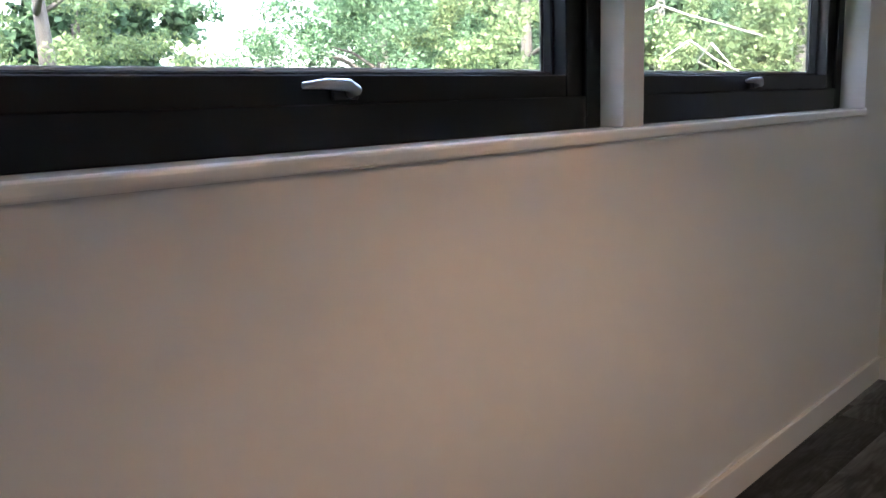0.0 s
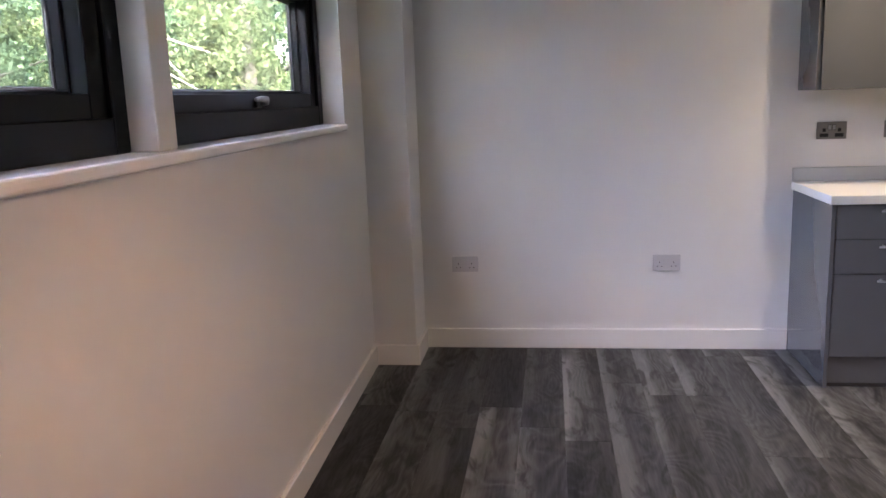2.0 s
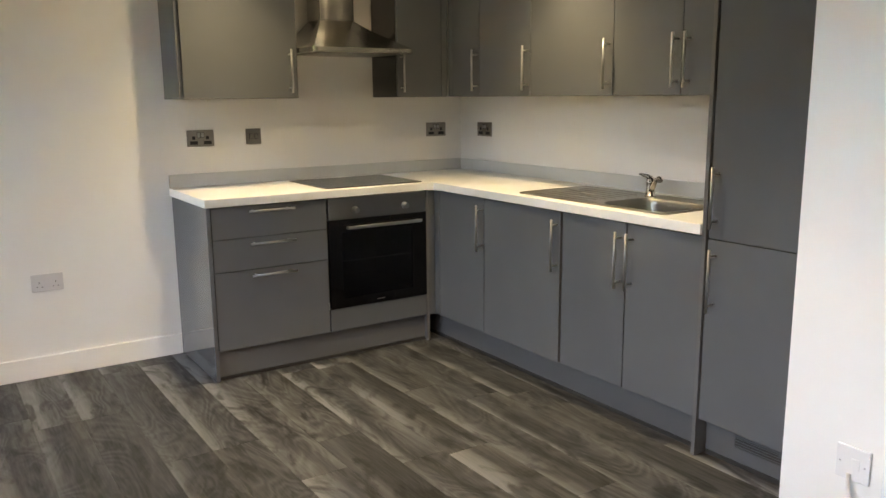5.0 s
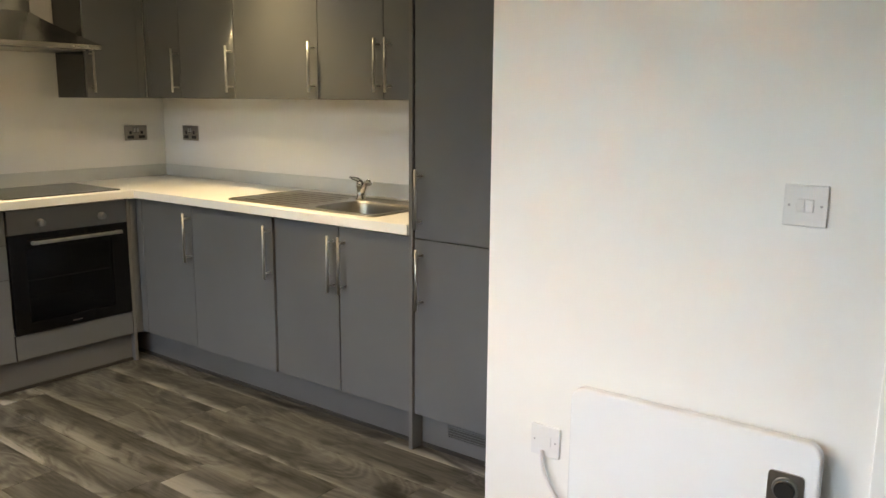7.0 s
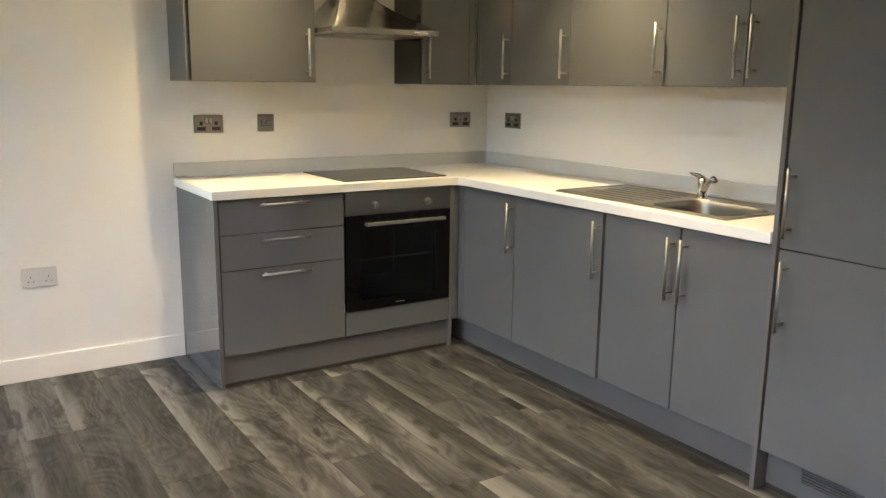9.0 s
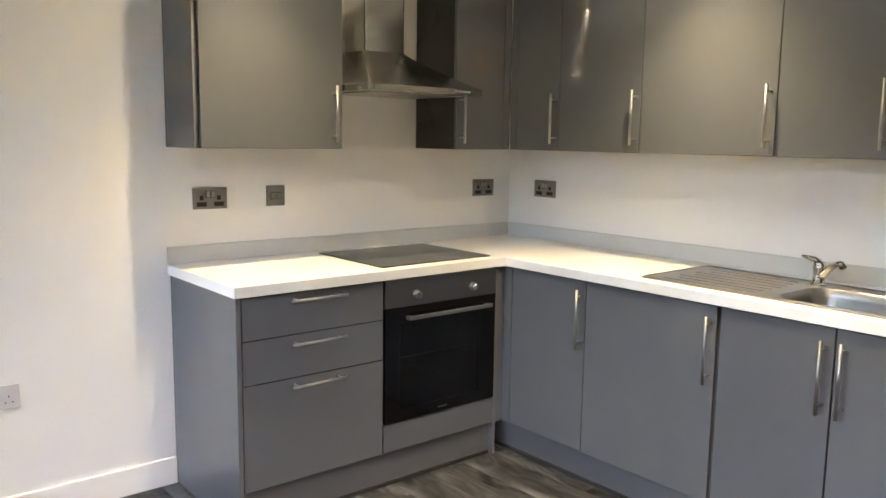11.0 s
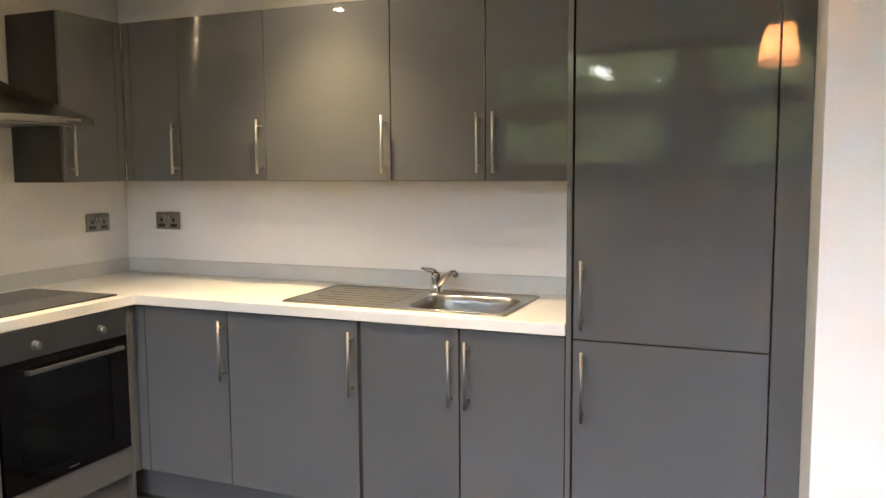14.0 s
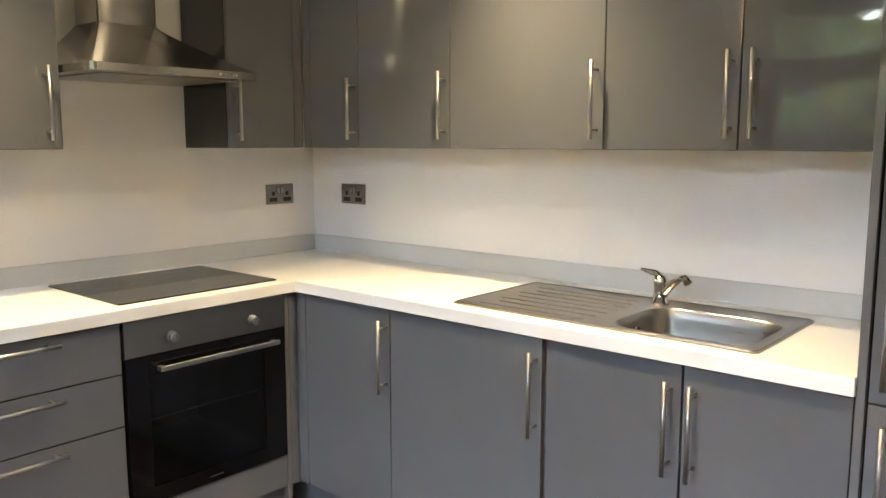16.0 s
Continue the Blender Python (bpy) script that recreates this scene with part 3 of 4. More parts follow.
plinth("plinth", -1.860, -0.652, -0.568, -0.552)
plinth("plinth", -0.540, -0.524, -2.435, -0.30)
t = plinth("plinth", -0.540, -0.524, -3.064, -2.457)
tagged(t, "gloss grey plinth with a louvred ventilation grille")
gr = box(-0.5445, -0.5405, -2.97, -2.588, 0.070, 0.075)
box(-0.5445, -0.5405, -2.97, -2.588, 0.117, 0.122, bm=gr)
box(-0.5445, -0.5405, -2.593, -2.588, 0.075, 0.117, bm=gr)
box(-0.5445, -0.5405, -2.97, -2.965, 0.075, 0.117, bm=gr)
g = part("vent_grille", gr, PLINTH, t, "grey louvred vent grille")
for i in range(4):
    z = 0.079 + i * 0.0105
    part("slat", box(-0.546, -0.541, -2.965, -2.593, z, z + 0.004, 0.0005), PLINTH, g)
part("vent_backing", box(-0.5403, -0.5402, -2.965, -2.593, 0.075, 0.117), SEAL, g)

# worktop, upstands
SINK = (-0.555, -0.100, -2.215, -1.290)
BOWL = (-0.520, -0.205, -2.180, -1.800)
outer = [(-1.892, 0.0), (-1.892, -0.612), (-0.612, -0.612), (-0.612, -2.436), (0.0, -2.436), (0.0, 0.0)]
wt = sheet_with_hole(outer, [round_rect(BOWL[0] - 0.006, BOWL[1] + 0.006, BOWL[2] - 0.006, BOWL[3] + 0.006, 0.07)], WT0, WT1)
edge = [e for e in wt.edges if abs(e.calc_face_angle(0) - math.pi / 2) < 0.1 and all(v.co.z > WT1 - 1e-4 for v in e.verts)
        and not all(BOWL[0] - 0.05 < v.co.x < BOWL[1] + 0.05 and BOWL[2] - 0.05 < v.co.y < BOWL[3] + 0.05 for v in e.verts)]
bmesh.ops.bevel(wt, geom=edge, offset=0.004, segments=3, profile=0.5, affect="EDGES")
w = thing("worktop", (-0.6, -0.6, WT0), "L-shaped white laminate kitchen worktop", "worktop")
part("slab", wt, WORKTOP, w)
for nm, c in (("upstand", (-1.892, -0.012, -0.014, -0.0005)), ("upstand", (-0.012, -0.0005, -2.436, -0.0145))):
    t = thing(nm, (c[0], c[2], WT1), "pale grey upstand strip along the wall", "upstand")
    part("strip", box(*c, WT1 + 0.0005, 0.983, 0.0015), UPSTAND, t)

# hob
t = thing("induction_hob", (-0.95, -0.32, WT1), "black glass ceramic hob set on the worktop", "hob")
hb = sheet_with_hole(round_rect(-1.241, -0.652, -0.560, -0.074, 0.006, 3), [], WT1 + 0.0005, WT1 + 0.005)
part("glass_top", hb, HOB_GLASS, t)
for cx, cy, r in ((-1.10, -0.43, 0.075), (-1.10, -0.20, 0.09), (-0.80, -0.20, 0.075), (-0.80, -0.43, 0.09)):
    part("cooking_ring", lathe(cx, cy, [(r - 0.0008, WT1 + 0.0052), (r + 0.0008, WT1 + 0.0052)], 48), PLATE, t)

# sink with drainer
t = thing("inset_sink", (-0.33, -1.75, WT1), "stainless steel inset sink with ribbed drainer", "sink")
SZ = WT1 + 0.0045
deck = sheet_with_hole(round_rect(*SINK, 0.018, 4), [round_rect(*BOWL, 0.075)], WT1 + 0.0008, SZ)
part("deck", deck, STEEL_SINK, t)
bw = bmesh.new()
rings = []
for inset, z, r in ((0.0, SZ + 0.0004, 0.075), (0.004, SZ - 0.004, 0.074), (0.008, SZ - 0.03, 0.072), (0.014, SZ - 0.12, 0.068), (0.03, SZ - 0.148, 0.055), (0.06, SZ - 0.155, 0.027), (0.12, SZ - 0.158, 0.02)):
    rings.append([bw.verts.new((x, y, z)) for x, y in round_rect(BOWL[0] + inset, BOWL[1] - inset, BOWL[2] + inset, BOWL[3] - inset, r)])
for a, c in zip(rings, rings[1:]):
    for k in range(len(a)):
        bw.faces.new((a[k], a[(k + 1) % len(a)], c[(k + 1) % len(a)], c[k]))
bw.faces.new(rings[-1])
bmesh.ops.recalc_face_normals(bw, faces=bw.faces[:])
bmesh.ops.reverse_faces(bw, faces=bw.faces[:])
bowl = part("bowl", bw, STEEL_SINK, t, "deep rectangular bowl", True)
part("waste", lathe(-0.36, -1.99, [(0.0001, SZ - 0.156), (0.030, SZ - 0.156), (0.040, SZ - 0.153), (0.044, SZ - 0.1575)], 28), CHROME, bowl, "", True)
ov = rod((-0.36, -1.8105, SZ - 0.045), (-0.36, -1.8165, SZ - 0.045), 0.013, seg=20)
part("overflow", ov, BLACK, bowl)
for i in range(7):
    x = -0.505 + i * 0.053
    y0 = -1.745 + 0.006 * abs(i - 3)
    y1 = -1.365 - 0.030 * (i % 2)
    r = box(x - 0.0035, x + 0.0035, y0, y1, SZ - 0.003, SZ + 0.0030, 0.0026, 2)
    part("drainer_rib", r, STEEL_SINK, t, "", False)
rim = tube([(x, y, SZ) for x, y in round_rect(SINK[0] + 0.006, SINK[1] - 0.006, SINK[2] + 0.006, SINK[3] - 0.006, 0.016, 4)] + [(SINK[1] - 0.006, SINK[3] - 0.022, SZ)], 0.0028, 8)
part("raised_rim", rim, STEEL_SINK, t, "", True)

# mixer tap
t = thing("mixer_tap", (-0.168, -1.79, SZ), "chrome single-lever mixer tap with swivel spout", "tap")
tb = lathe(-0.168, -1.79, [(0.0001, SZ), (0.027, SZ), (0.027, SZ + 0.0052), (0.022, SZ + 0.0086), (0.020, SZ + 0.0387), (0.021, SZ + 0.0568), (0.0225, SZ + 0.0619), (0.0225, SZ + 0.0774), (0.016, SZ + 0.0877), (0.0001, SZ + 0.0912)], 28)
part("tap_body", tb, CHROME, t, "", True)
sp = tube([(-0.172, -1.798, SZ + 0.0258), (-0.182, -1.815, SZ + 0.0447), (-0.198, -1.845, SZ + 0.0740), (-0.214, -1.872, SZ + 0.0912), (-0.226, -1.892, SZ + 0.0946), (-0.232, -1.902, SZ + 0.0843)], [0.013, 0.013, 0.0115, 0.0115, 0.0125, 0.0125], 16)
part("spout", sp, CHROME, t, "", True)
lv = tube([(-0.168, -1.788, SZ + 0.0826), (-0.172, -1.772, SZ + 0.0929), (-0.176, -1.748, SZ + 0.0972), (-0.178, -1.728, SZ + 0.1015)], [0.014, 0.011, 0.008, 0.005], 12)
part("lever", lv, CHROME, t, "", True)

# ---- wall units ----
WZ0_, WZ1_, WD = 1.378, 2.09, 0.300


def wall_unit_x(y0, y1, handles, doors, label):
    """Wall unit on the sink wall; doors look along -x."""
    t = thing("wall_cabinet", (-0.15, (y0 + y1) / 2, WZ0_), label, "wall cabinet")
    part("body", box(-WD + 0.0195, -0.0005, y0 + 0.0006, y1 - 0.0006, WZ0_, WZ1_, 0.0008), CARCASS, t)
    for (a, c), yh in zip(doors, handles):
        d = door_x(t, a, c, WZ0_ + 0.001, WZ1_ - 0.001, -WD)
        bar_handle(d, -WD, yh, 1.409, 1.636, "z", (-1, 0, 0))
    return t


J = [-0.617, -1.067, -1.655, -2.050, -2.4365]
t = wall_unit_x(J[0], -0.34, [-0.600], [(J[0], -0.345)], "gloss grey corner wall cabinet, closed")
part("corner_filler", box(-WD + 0.001, -WD + 0.019, -0.3435, -WD - 0.001, WZ0_ + 0.001, WZ1_ - 0.001, 0.001), DOOR, t)
wall_unit_x(J[1], J[0], [-1.048], [(J[1], J[0])], "gloss grey single-door wall cabinet above the worktop")
wall_unit_x(J[2], J[1], [-1.633], [(J[2], J[1])], "wide gloss grey single-door wall cabinet")
wall_unit_x(J[4], J[2], [-2.029, -2.092], [(J[3], J[2]), (J[4], J[3])], "gloss grey double-door wall cabinet over the sink")


def wall_unit_y(x0, x1, dx, xh, label, side=CARCASS):
    t = thing("wall_cabinet", ((x0 + x1) / 2, -0.15, WZ0_), label, "wall cabinet")
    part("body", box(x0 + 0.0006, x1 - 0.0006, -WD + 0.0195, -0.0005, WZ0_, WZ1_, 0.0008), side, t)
    d = door_y(t, *dx, WZ0_ + 0.001, WZ1_ - 0.001, -WD)
    bar_handle(d, xh, -WD, 1.405, 1.631, "z", (0, -1, 0))
    return t


wall_unit_y(-1.883, -1.257, (-1.866, -1.257), -1.306, "gloss grey wall cabinet beside the cooker hood")
# body painted darker than the other units to stand for shade
t = wall_unit_y(-0.648, -0.301, (-0.648, -0.345), -0.624, "narrow gloss grey wall cabinet, body colour darkened for shade", SHADED_SIDE)
part("corner_filler", box(-0.344, -WD + 0.0005, -WD + 0.001, -WD + 0.019, WZ0_ + 0.001, WZ1_ - 0.001, 0.001), DOOR, t)

# ---- cooker hood ----
t = thing("cooker_hood", (-0.95, -0.25, 1.58), "brushed stainless steel chimney cooker hood over the hob", "cooker hood")
HX, HD = -0.953, 0.49
can = bmesh.new()
rings = []
for i in range(13):
    f = i / 12
    k = (1 - f) ** 1.16
    hw = 0.108 + (0.297 - 0.108) * k
    dp = 0.170 + (HD - 0.170) * k
    z = 1.638 + 0.164 * f
    loop = round_rect(HX - hw, HX + hw, -dp, 0.06, 0.005 + 0.003 * k, 4)
    rings.append([can.verts.new((x, min(y, -0.001), z)) for x, y in loop])
for a, c in zip(rings, rings[1:]):
    for k in range(len(a)):
        can.faces.new((a[k], a[(k + 1) % len(a)], c[(k + 1) % len(a)], c[k]))
part("canopy", can, STEEL, t, "flared brushed steel canopy", True)
lip = sheet_with_hole([(x, min(y, -0.001)) for x, y in round_rect(HX - 0.300, HX + 0.300, -HD - 0.003, 0.06, 0.022, 6)], [], 1.613, 1.6375)
part("rim", lip, STEEL, t, "steel rim with push buttons")
part("filter", box(HX - 0.24, HX - 0.005, -0.43, -0.10, 1.6095, 1.6126, 0.001), PLATE, t)
part("filter", box(HX + 0.005, HX + 0.24, -0.43, -0.10, 1.6095, 1.6126, 0.001), PLATE, t)
part("lower_flue", box(HX - 0.1075, HX + 0.1075, -0.1695, -0.001, 1.795, 2.14, 0.009, 4), STEEL, t, "", True)
part("upper_flue", box(HX - 0.1045, HX + 0.1045, -0.1665, -0.001, 2.14, CEIL - 0.001, 0.008, 4), STEEL, t, "", True)
for i in range(5):
    x = -0.805 + i * 0.0165
    part("button", rod((x, -HD - 0.002, 1.626), (x, -HD - 0.009, 1.626), 0.0045, seg=12), HANDLE, t)


# ---- sockets and switches ----
def plate(name, face, u0, z0, wdt, hgt, mat, label, category, group=""):
    """A face plate on a wall; face n: looks along -y at y = 0, e: looks along -x. Gives the thing and a maker of blocks on it."""
    base = {"n": -0.0005, "e": -0.0005, "h": XE - 0.0005}[face]

    def blk(ua, ub, za, zb, d0, d1, bevel=0.0, bm=None):
        if face == "n":
            return box(u0 + ua, u0 + ub, base - d1, base - d0, z0 + za, z0 + zb, bevel, 2, bm)
        return box(base - d1, base - d0, u0 - ub, u0 - ua, z0 + za, z0 + zb, bevel, 2, bm)

    at = (u0 + wdt / 2, 0, z0) if face == "n" else (base, u0 - wdt / 2, z0)
    t = thing(name, at, label, category, group)
    part("face_plate", blk(0, wdt, 0, hgt, 0, 0.0075, 0.0022), mat, t)
    return t, blk


def double_socket(face, u0, z0, metal, label, group):
    t, blk = plate("double_socket", face, u0, z0, 0.146, 0.087, PLATE if metal else SOCKET_GREY, label, "socket", group)
    dark = BLACK
    for c in (0.036, 0.110):
        if metal:
            part("insert", blk(c - 0.021, c + 0.021, 0.011, 0.029, 0.0074, 0.0082), dark, t, "black plastic insert")
            part("earth_slot", blk(c - 0.0080, c + 0.0080, 0.037, 0.055, 0.0074, 0.0080), dark, t)
        else:
            part("earth_slot", blk(c - 0.002, c + 0.002, 0.042, 0.050, 0.0074, 0.0078), dark, t)
            part("pin_slot", blk(c - 0.0145, c - 0.0085, 0.022, 0.026, 0.0074, 0.0078), dark, t)
            part("pin_slot", blk(c + 0.0085, c + 0.0145, 0.022, 0.026, 0.0074, 0.0078), dark, t)
    for c in (0.0625, 0.0835):
        part("rocker", blk(c - 0.0075, c + 0.0075, 0.048, 0.072, 0.0074, 0.0115, 0.0015), HANDLE if metal else SOCKET_GREY, t)
        if metal:
            part("rocker_surround", blk(c - 0.0095, c + 0.0095, 0.046, 0.074, 0.0073, 0.0079), dark, t)
    return t


KG = "kitchen sockets"
double_socket("n", -1.782, 1.127, True, "brushed steel double socket with black inserts above the worktop", KG)
double_socket("n", -0.271, 1.131, True, "brushed steel double socket beside the corner", KG)
double_socket("e", -0.195, 1.133, True, "brushed steel double socket beside the corner", KG)
t, blk = plate("cooker_switch", "n", -1.456, 1.128, 0.087, 0.087, PLATE, "brushed steel switch plate with two rockers", "switch")
for c in (0.029, 0.058):
    part("rocker_surround", blk(c - 0.011, c + 0.011, 0.029, 0.058, 0.0073, 0.0079), BLACK, t)
    part("rocker", blk(c - 0.009, c + 0.009, 0.031, 0.056, 0.0074, 0.0115, 0.0015), PLATE, t)
double_socket("n", -2.594, 0.441, False, "white plastic double socket low on the wall", "wall sockets")
t = double_socket("n", -3.694, 0.441, False, "white plastic double socket near the boxed column", "wall sockets")

t, blk = plate("light_switch", "h", -3.912, 1.122, 0.088, 0.088, PLASTIC, "white plastic two-gang light switch", "light switch")
for c in (0.035, 0.053):
    part("rocker", blk(c - 0.008, c + 0.008, 0.030, 0.058, 0.0074, 0.0115, 0.0015), PLASTIC, t)
for c in (0.012, 0.076):
    part("screw", blk(c - 0.0025, c + 0.0025, 0.0415, 0.0465, 0.0074, 0.0080, 0.001), HANDLE, t)
t, blk = plate("fused_spur", "h", -3.312, 0.432, 0.087, 0.087, PLASTIC, "white plastic fused spur beside the panel heater", "switch")
part("fuse_carrier", blk(0.042, 0.062, 0.030, 0.058, 0.0074, 0.0095, 0.001), PLASTIC, t)
for c in (0.012, 0.075):
    part("screw", blk(c - 0.0025, c + 0.0025, 0.041, 0.046, 0.0074, 0.0080, 0.001), HANDLE, t)
t2 = thing("heater_cable", (XE - 0.01, -3.37, 0.3), "white flex curving from the spur to the heater", "cable")
pts = []
for i in range(15):
    f = i / 14
    pts.append((XE - 0.012 - 0.012 * math.sin(f * math.pi), -3.350 - 0.125 * f ** 2.2, 0.450 - 0.20 * f + 0.02 * math.sin(f * math.pi)))
part("flex", tube(pts, 0.0055, 10), PLASTIC, t2, "", True)

# ---- panel heater ----
HY0, HY1, HZ0, HZ1 = -4.048, -3.462, 0.215, 0.676
t = thing("panel_heater", (XE - 0.05, -3.77, HZ0), "slim white wall-mounted panel heater with a round control", "heater")
XH0, XH1 = XE - 0.075, XE - 0.045
bb = sheet_with_hole(round_rect(HY0, HY1, HZ0, HZ1, 0.035, 6), [], 0.0, 0.030)
bmesh.ops.bevel(bb, geom=[e for e in bb.edges if e.is_manifold and e.calc_face_angle(0) > 1.2], offset=0.006, segments=3, profile=0.5, affect="EDGES")
# the outline was drawn flat: stand it up so that it faces the room
bmesh.ops.transform(bb, verts=bb.verts, matrix=Matrix(((0, 0, -1, XH1), (1, 0, 0, 0), (0, 1, 0, 0), (0, 0, 0, 1))))
bmesh.ops.recalc_face_normals(bb, faces=bb.faces[:])
part("panel", bb, HEATER, t)
for y in (-3.95, -3.58):
    part("bracket", box(XE - 0.046, XE - 0.0005, y - 0.02, y + 0.02, 0.32, 0.60), PLASTIC, t)
cm = sheet_with_hole(round_rect(-4.020, -3.946, 0.435, 0.600, 0.010, 4), [], 0.0, 0.006)
bmesh.ops.transform(cm, verts=cm.verts, matrix=Matrix(((0, 0, -1, XH0 + 0.0005), (1, 0, 0, 0), (0, 1, 0, 0), (0, 0, 0, 1))))
bmesh.ops.recalc_face_normals(cm, faces=cm.faces[:])
ctl = part("control_plate", cm, PLATE, t, "grey control plate")
part("knob_ring", rod((XH0 - 0.005, -3.983, 0.563), (XH0 - 0.010, -3.983, 0.563), 0.028, 0.026, 32), HANDLE, ctl, "silver ring", True)
part("knob", rod((XH0 - 0.010, -3.983, 0.563), (XH0 - 0.020, -3.983, 0.563), 0.022, 0.020, 32), BLACK, ctl, "black round control knob", True)

# ---- lamps ----
# the third fitting only houses the added fill spot
for sx, sy in SPOTS:
    t = thing("ceiling_downlight", (sx, sy, CEIL), "recessed white downlight, lit; the third one is added, unseen", "downlight", "kitchen downlights")
    part("bezel", lathe(sx, sy, [(0.032, CEIL - 0.002), (0.034, CEIL - 0.006), (0.043, CEIL - 0.006), (0.045, CEIL - 0.0005)], 28), SATIN, t, "", True)
    part("lens", lathe(sx, sy, [(0.0001, CEIL - 0.002), (0.032, CEIL - 0.002)], 28), SPOT_GLOW, t, "glowing lens")
px, py = PENDANT
t = thing("pendant_lamp", (px, py, CEIL), "pendant lamp with a peach tapered fabric shade, lit", "pendant lamp")
part("ceiling_rose", lathe(px, py, [(0.0001, CEIL - 0.03), (0.03, CEIL - 0.028), (0.045, CEIL - 0.0005)], 24), PLASTIC, t, "", True)
part("cord", rod((px, py, CEIL - 0.03), (px, py, 2.14), 0.003, seg=8), PLASTIC, t)
part("lamp_holder", rod((px, py, 2.14), (px, py, 2.075), 0.016), PLASTIC, t)
part("bulb", lathe(px, py, [(0.0001, 2.07), (0.014, 2.068), (0.026, 2.04), (0.029, 2.02), (0.022, 1.998), (0.0001, 1.99)], 20), BULB, t, "glowing bulb", True).visible_shadow = False
part("shade", lathe(px, py, [(0.072, 2.165), (0.118, 1.955), (0.116, 1.955), (0.070, 2.165)], 40), SHADE, t, "peach fabric shade", True)


# ---- trees outside ----
def leaf_cloud(clumps, per, spread, size, rng, base):
    """Many small folded leaves round clump centres, as one mesh."""
    n = len(clumps) * per
    c = np.repeat(np.array(clumps), per, axis=0)
    off = rng.normal(0, 1, (n, 3))
    off /= np.linalg.norm(off, axis=1)[:, None]
    off *= (rng.random((n, 1)) ** 0.45) * spread
    off[:, 2] *= 0.75
    p = c + off
    d = rng.normal(0, 1, (n, 3))
    d /= np.linalg.norm(d, axis=1)[:, None]
    e = np.cross(d, rng.normal(0, 1, (n, 3)))
    e /= np.linalg.norm(e, axis=1)[:, None]
    s = size * (0.6 + 0.8 * rng.random((n, 1)))
    nrm = np.cross(d, e)
    v = np.empty((n, 4, 3))
    v[:, 0] = p
    v[:, 1] = p + d * s * 0.5 + e * s * 0.32 + nrm * s * 0.10
    v[:, 2] = p + d * s
    v[:, 3] = p + d * s * 0.5 - e * s * 0.32 + nrm * s * 0.10
    i = np.arange(n)[:, None] * 4
    corners = np.concatenate([i + np.array([[0, 1, 2]]), i + np.array([[0, 2, 3]])], axis=1).astype(np.int32).ravel()
    me = bpy.data.meshes.new("crown")
    me.vertices.add(4 * n)
    me.vertices.foreach_set("co", (v - np.array(base)).astype(np.float32).ravel())
    me.loops.add(6 * n)
    me.loops.foreach_set("vertex_index", corners)
    me.polygons.add(2 * n)
    me.polygons.foreach_set("loop_start", np.arange(0, 6 * n, 3, dtype=np.int32))
    me.update(calc_edges=True)
    return me


def tree(x, y, height, width, mat, seed, label, hanging=False, per=46, leaf=0.12):
    rng = np.random.default_rng(seed)
    z0 = -3.5
    t = thing("tree", (x, y, z0), label, "tree", "trees outside the window")
    trunk = tube([(x, y, z0), (x + 0.1, y + 0.05, z0 + height * 0.3), (x - 0.05, y + 0.1, z0 + height * 0.6), (x, y, z0 + height * 0.9)], [0.28, 0.2, 0.13, 0.04], 10)
    part("trunk", trunk, BARK, t, "", True)
    clumps = []
    for k in range(11):
        a, f = rng.random() * math.tau, 0.25 + 0.6 * rng.random()
        zb = z0 + height * f
        reach = width * (0.55 + 0.45 * rng.random()) * (1.15 - 0.6 * abs(f - 0.5))
        tip = Vector((x + reach * math.cos(a), y + reach * math.sin(a), zb + (0.6 if not hanging else -0.3) * reach * 0.6))
        mid = Vector((x, y, zb)).lerp(tip, 0.5) + Vector((0, 0, 0.25 if not hanging else 0.7))
        part("limb", tube([(x, y, zb), mid.lerp(Vector((x, y, zb)), 0.3), mid.lerp(tip, 0.35)], [0.045, 0.022, 0.008], 7), BARK, t, "", True)
        for _ in range(9):
            q = mid.lerp(tip, rng.random() * 1.2)
            clumps.append((q.x + rng.normal(0, 0.35), q.y + rng.normal(0, 0.35), q.z + rng.normal(0, 0.4)))
    for _ in range(130):
        a, f = rng.random() * math.tau, rng.random()
        r = width * (0.35 + 0.65 * rng.random()) * math.sqrt(max(0.05, 1 - (2 * f - 0.95) ** 2))
        clumps.append((x + r * math.cos(a), y + r * math.sin(a), z0 + height * (0.12 + 0.88 * f)))
    if hanging:
        more = []
        for cx, cy, cz in clumps[::2]:
            for k in range(5):
                more.append((cx + rng.normal(0, 0.06), cy + rng.normal(0, 0.06), cz - 0.28 * (k + 1)))
        clumps += more
    me = leaf_cloud(clumps, per if not hanging else per // 2, 0.22 if hanging else 0.31 if leaf < 0.1 else 0.5, leaf, rng, (x, y, z0))
    me.materials.append(mat)
    crown = new("crown", me)
    crown.parent = t
    return t


def polar(dist, deg):
    a = radians(deg)
    return -2.9 - dist * math.sin(a), -4.35 + dist * math.cos(a)


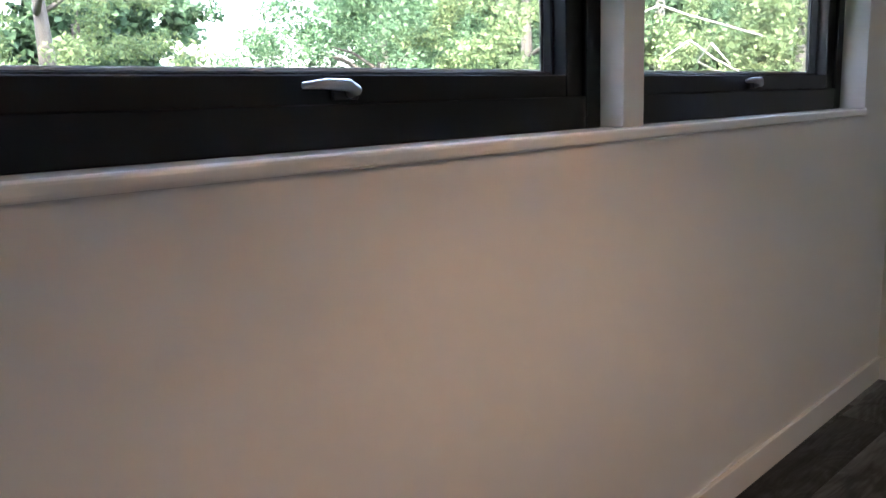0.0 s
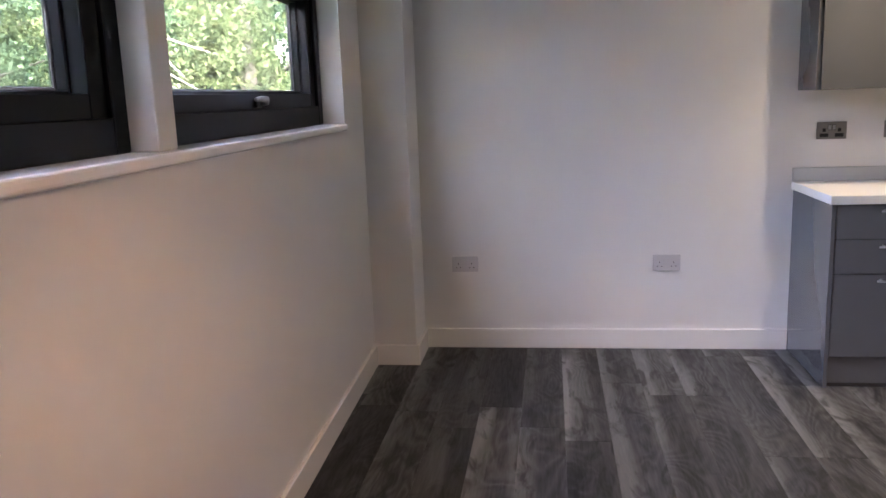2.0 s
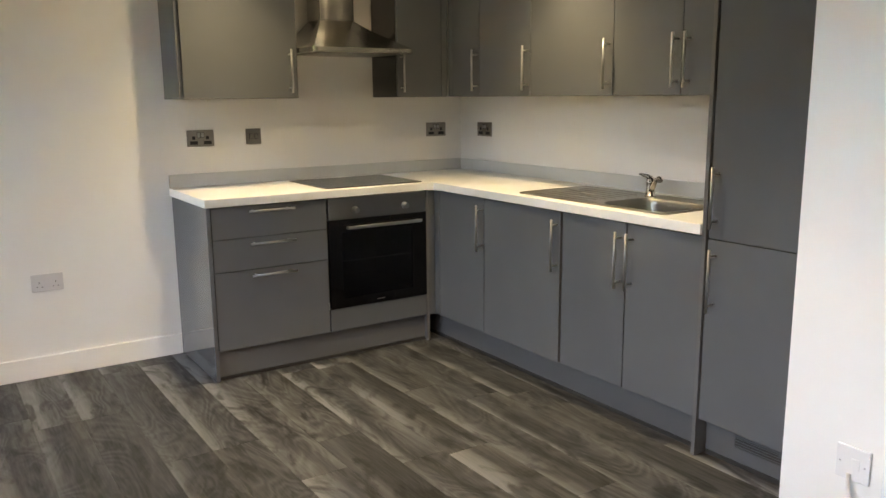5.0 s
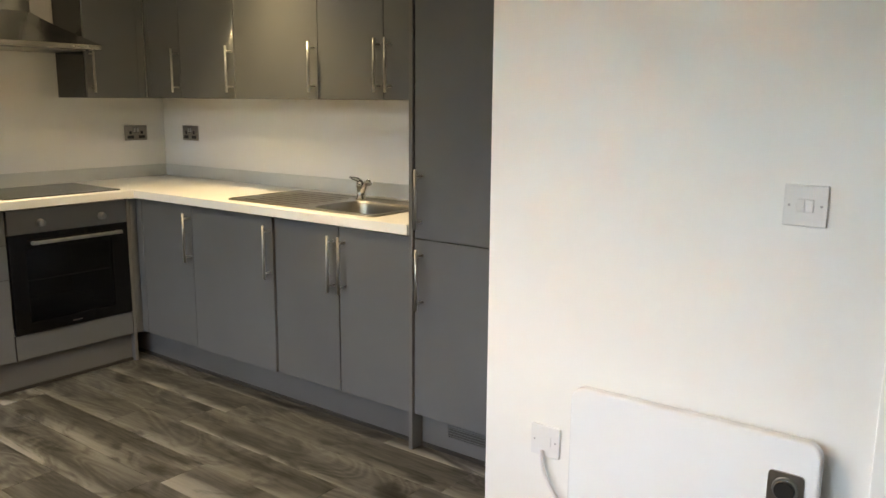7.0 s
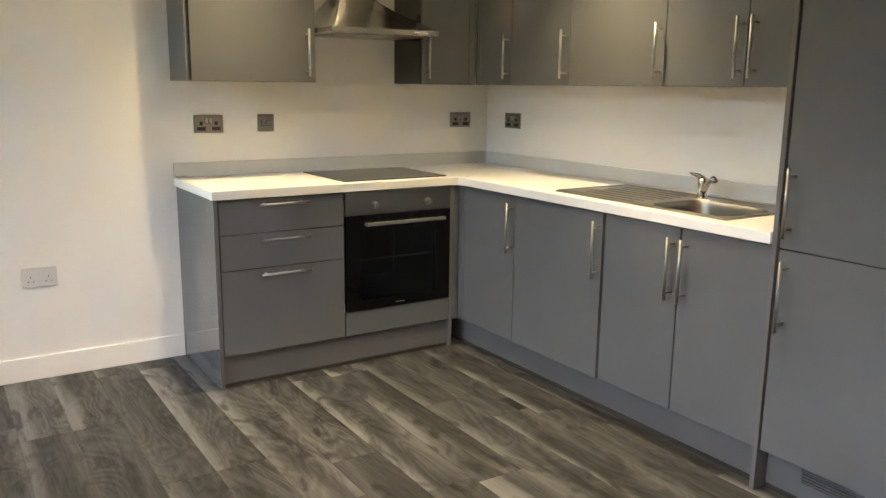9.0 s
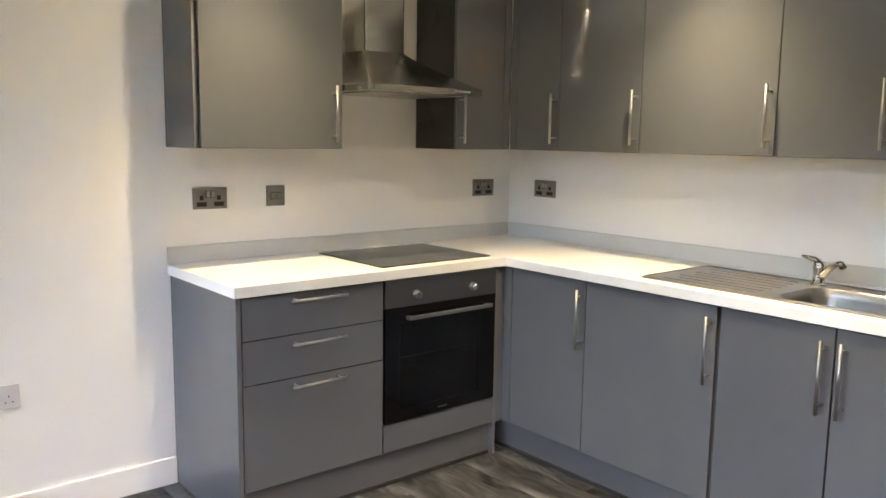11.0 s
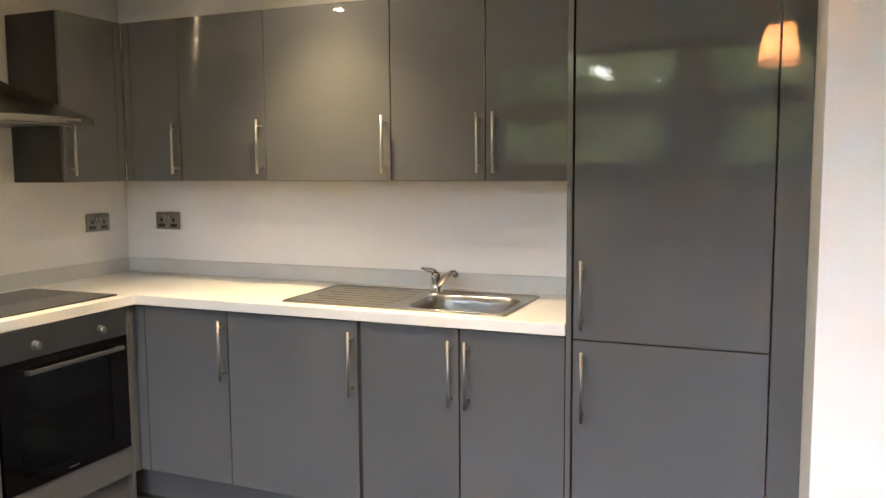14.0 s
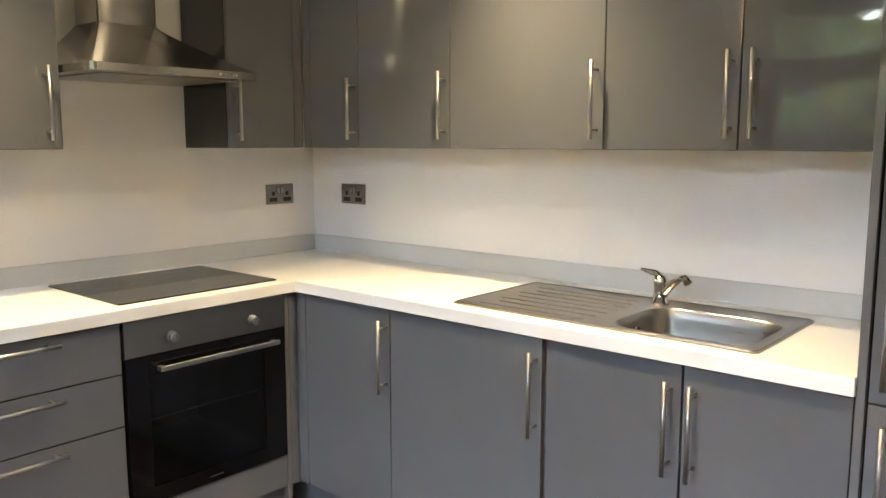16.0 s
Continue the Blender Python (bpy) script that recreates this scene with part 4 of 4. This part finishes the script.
TREES = [
    (11.0, 96, 7.8, 2.5, LEAF_GREEN, False, "dense green tree in full leaf"),
    (11.0, 84, 7.8, 2.4, LEAF_YELLOW, True, "yellowing weeping tree with hanging twigs"),
    (12.5, 72, 8.5, 2.4, LEAF_YELLOW, False, "broad yellow-green tree in full leaf"),
    (14.0, 60, 5.6, 1.9, LEAF_GREEN, False, "low green tree in full leaf"),
    (13.0, 50, 7.0, 2.4, LEAF_GREEN, False, "rounded bright green tree in full leaf"),
    (12.0, 40, 7.4, 2.3, LEAF_YELLOW, False, "broad yellow-green tree in full leaf"),
    (13.0, 31, 7.8, 2.6, LEAF_DEEP, False, "dense dark green tree in full leaf"),
    (11.0, 22, 7.4, 2.4, LEAF_YELLOW, True, "yellowing weeping tree with hanging twigs"),
    (13.0, 13, 7.8, 2.6, LEAF_GREEN, False, "tall green tree in full leaf"),
    (21.0, 78, 9.2, 3.6, LEAF_DEEP, False, "tall dark green tree behind the others"),
    (22.0, 46, 8.9, 3.6, LEAF_DEEP, False, "tall dark green tree behind the others"),
    (21.0, 34, 9.6, 3.8, LEAF_GREEN, False, "tall green tree behind the others"),
    (21.0, 20, 9.6, 3.8, LEAF_DEEP, False, "tall dark green tree behind the others"),
    (24.0, 70, 11.0, 3.0, LEAF_DEEP, False, "tall dark green tree behind the others"),
    (17.0, 28, 7.0, 3.0, LEAF_GREEN, False, "rounded green tree in full leaf"),
    (17.0, 42, 6.7, 3.0, LEAF_DEEP, False, "rounded dark green tree in full leaf"),
    (31.0, 67, 13.0, 2.8, LEAF_DEEP, False, "tall dark green tree behind the others"),
    (24.0, 92, 9.6, 4.0, LEAF_DEEP, False, "tall dark green tree behind the others"),
    (10.5, 100, 8.4, 2.5, LEAF_DEEP, False, "dense dark green tree in full leaf"),
    (10.5, 107, 8.6, 2.6, LEAF_DEEP, False, "dense dark green tree in full leaf"),
    (11.0, 120, 8.8, 2.7, LEAF_GREEN, False, "dense green tree in full leaf"),
    # trees beyond 125 degrees are unseen, added to block low south-west sky light
    (11.0, 133, 8.8, 2.7, LEAF_DEEP, False, "dense dark green tree in full leaf"),
    (12.0, 146, 8.8, 2.8, LEAF_GREEN, False, "dense green tree in full leaf"),
    (19.0, 113, 10.5, 3.8, LEAF_DEEP, False, "tall dark green tree behind the others"),
    (19.0, 127, 10.5, 3.8, LEAF_DEEP, False, "tall dark green tree behind the others"),
    (19.0, 140, 10.5, 3.8, LEAF_DEEP, False, "tall dark green tree behind the others"),
]
for i, (dist, deg, hgt, wid, mat, hang, lab) in enumerate(TREES):
    near = dist < 15 and deg < 100
    t = tree(*polar(dist, deg), hgt, wid, mat, 11 + i, lab, hang, 230 if near else 190 if deg > 97 else 150, 0.062 if near else 0.22)
    if i == 7:
        # bleached bare twigs that arch out of the weeping tree
        for z0, (d0, a0, h0), (d1, a1, h1), (d2, a2, h2) in (
                (2.2, (9.0, 29.5, 2.22), (8.6, 31.0, 2.28), (8.5, 33.5, 2.12)),
                (1.5, (9.0, 27.5, 1.75), (8.6, 29.0, 1.92), (8.5, 31.0, 1.72)),
                (1.4, (9.0, 28.5, 1.72), (8.7, 27.6, 1.88), (8.5, 26.4, 1.66))):
            tx, ty = polar(11.0, 22)
            pts = [(tx, ty, z0 - 0.3)] + [(*polar(d, a), h) for d, a, h in ((d0, a0, h0), (d1, a1, h1), (d2, a2, h2))]
            part("bare_limb", tube(pts, [0.016, 0.011, 0.010, 0.003], 8), PALE_BARK, t, "bleached bare branch", True)

# ---- floor of loose-laid planks ----
PW, PL = 0.190, 1.210
b = box(XW, 0.0, YS, 0.0, -0.1, -0.012)
floor = setting("floor", b, SEAL, "smoked grey oak-effect laminate plank floor", "floor")
rng = random.Random(5)


def plank_mesh(wd, ln):
    bm = box(0, wd, 0, ln, -0.0115, 0.0, 0.0007)
    me = bpy.data.meshes.new("plank")
    bm.to_mesh(me)
    bm.free()
    me.materials.append(PLANK)
    return me


full = plank_mesh(PW - 0.0006, PL - 0.0006)
x = -2.710 - 8 * PW
col = 0
OFFS = {8: -0.72, 9: -0.72, 10: -1.35}
while x < 0.0:
    x0, x1 = max(x, XW), min(x + PW, 0.0)
    y = OFFS.get(col, -rng.random() * PL)
    y = y + 2 * PL
    while y > YS:
        ya, yb = max(y - PL, YS), min(y, 0.0)
        if x1 - x0 > 0.004 and yb - ya > 0.004:
            whole = x1 - x0 > PW - 0.001 and yb - ya > PL - 0.001
            me = full if whole else plank_mesh(x1 - x0 - 0.0006, yb - ya - 0.0006)
            ob = new("plank", me)
            ob.location = (x0 + 0.0003, ya + 0.0003, 0.0)
            ob.parent = floor
        y -= PL
    x += PW
    col += 1
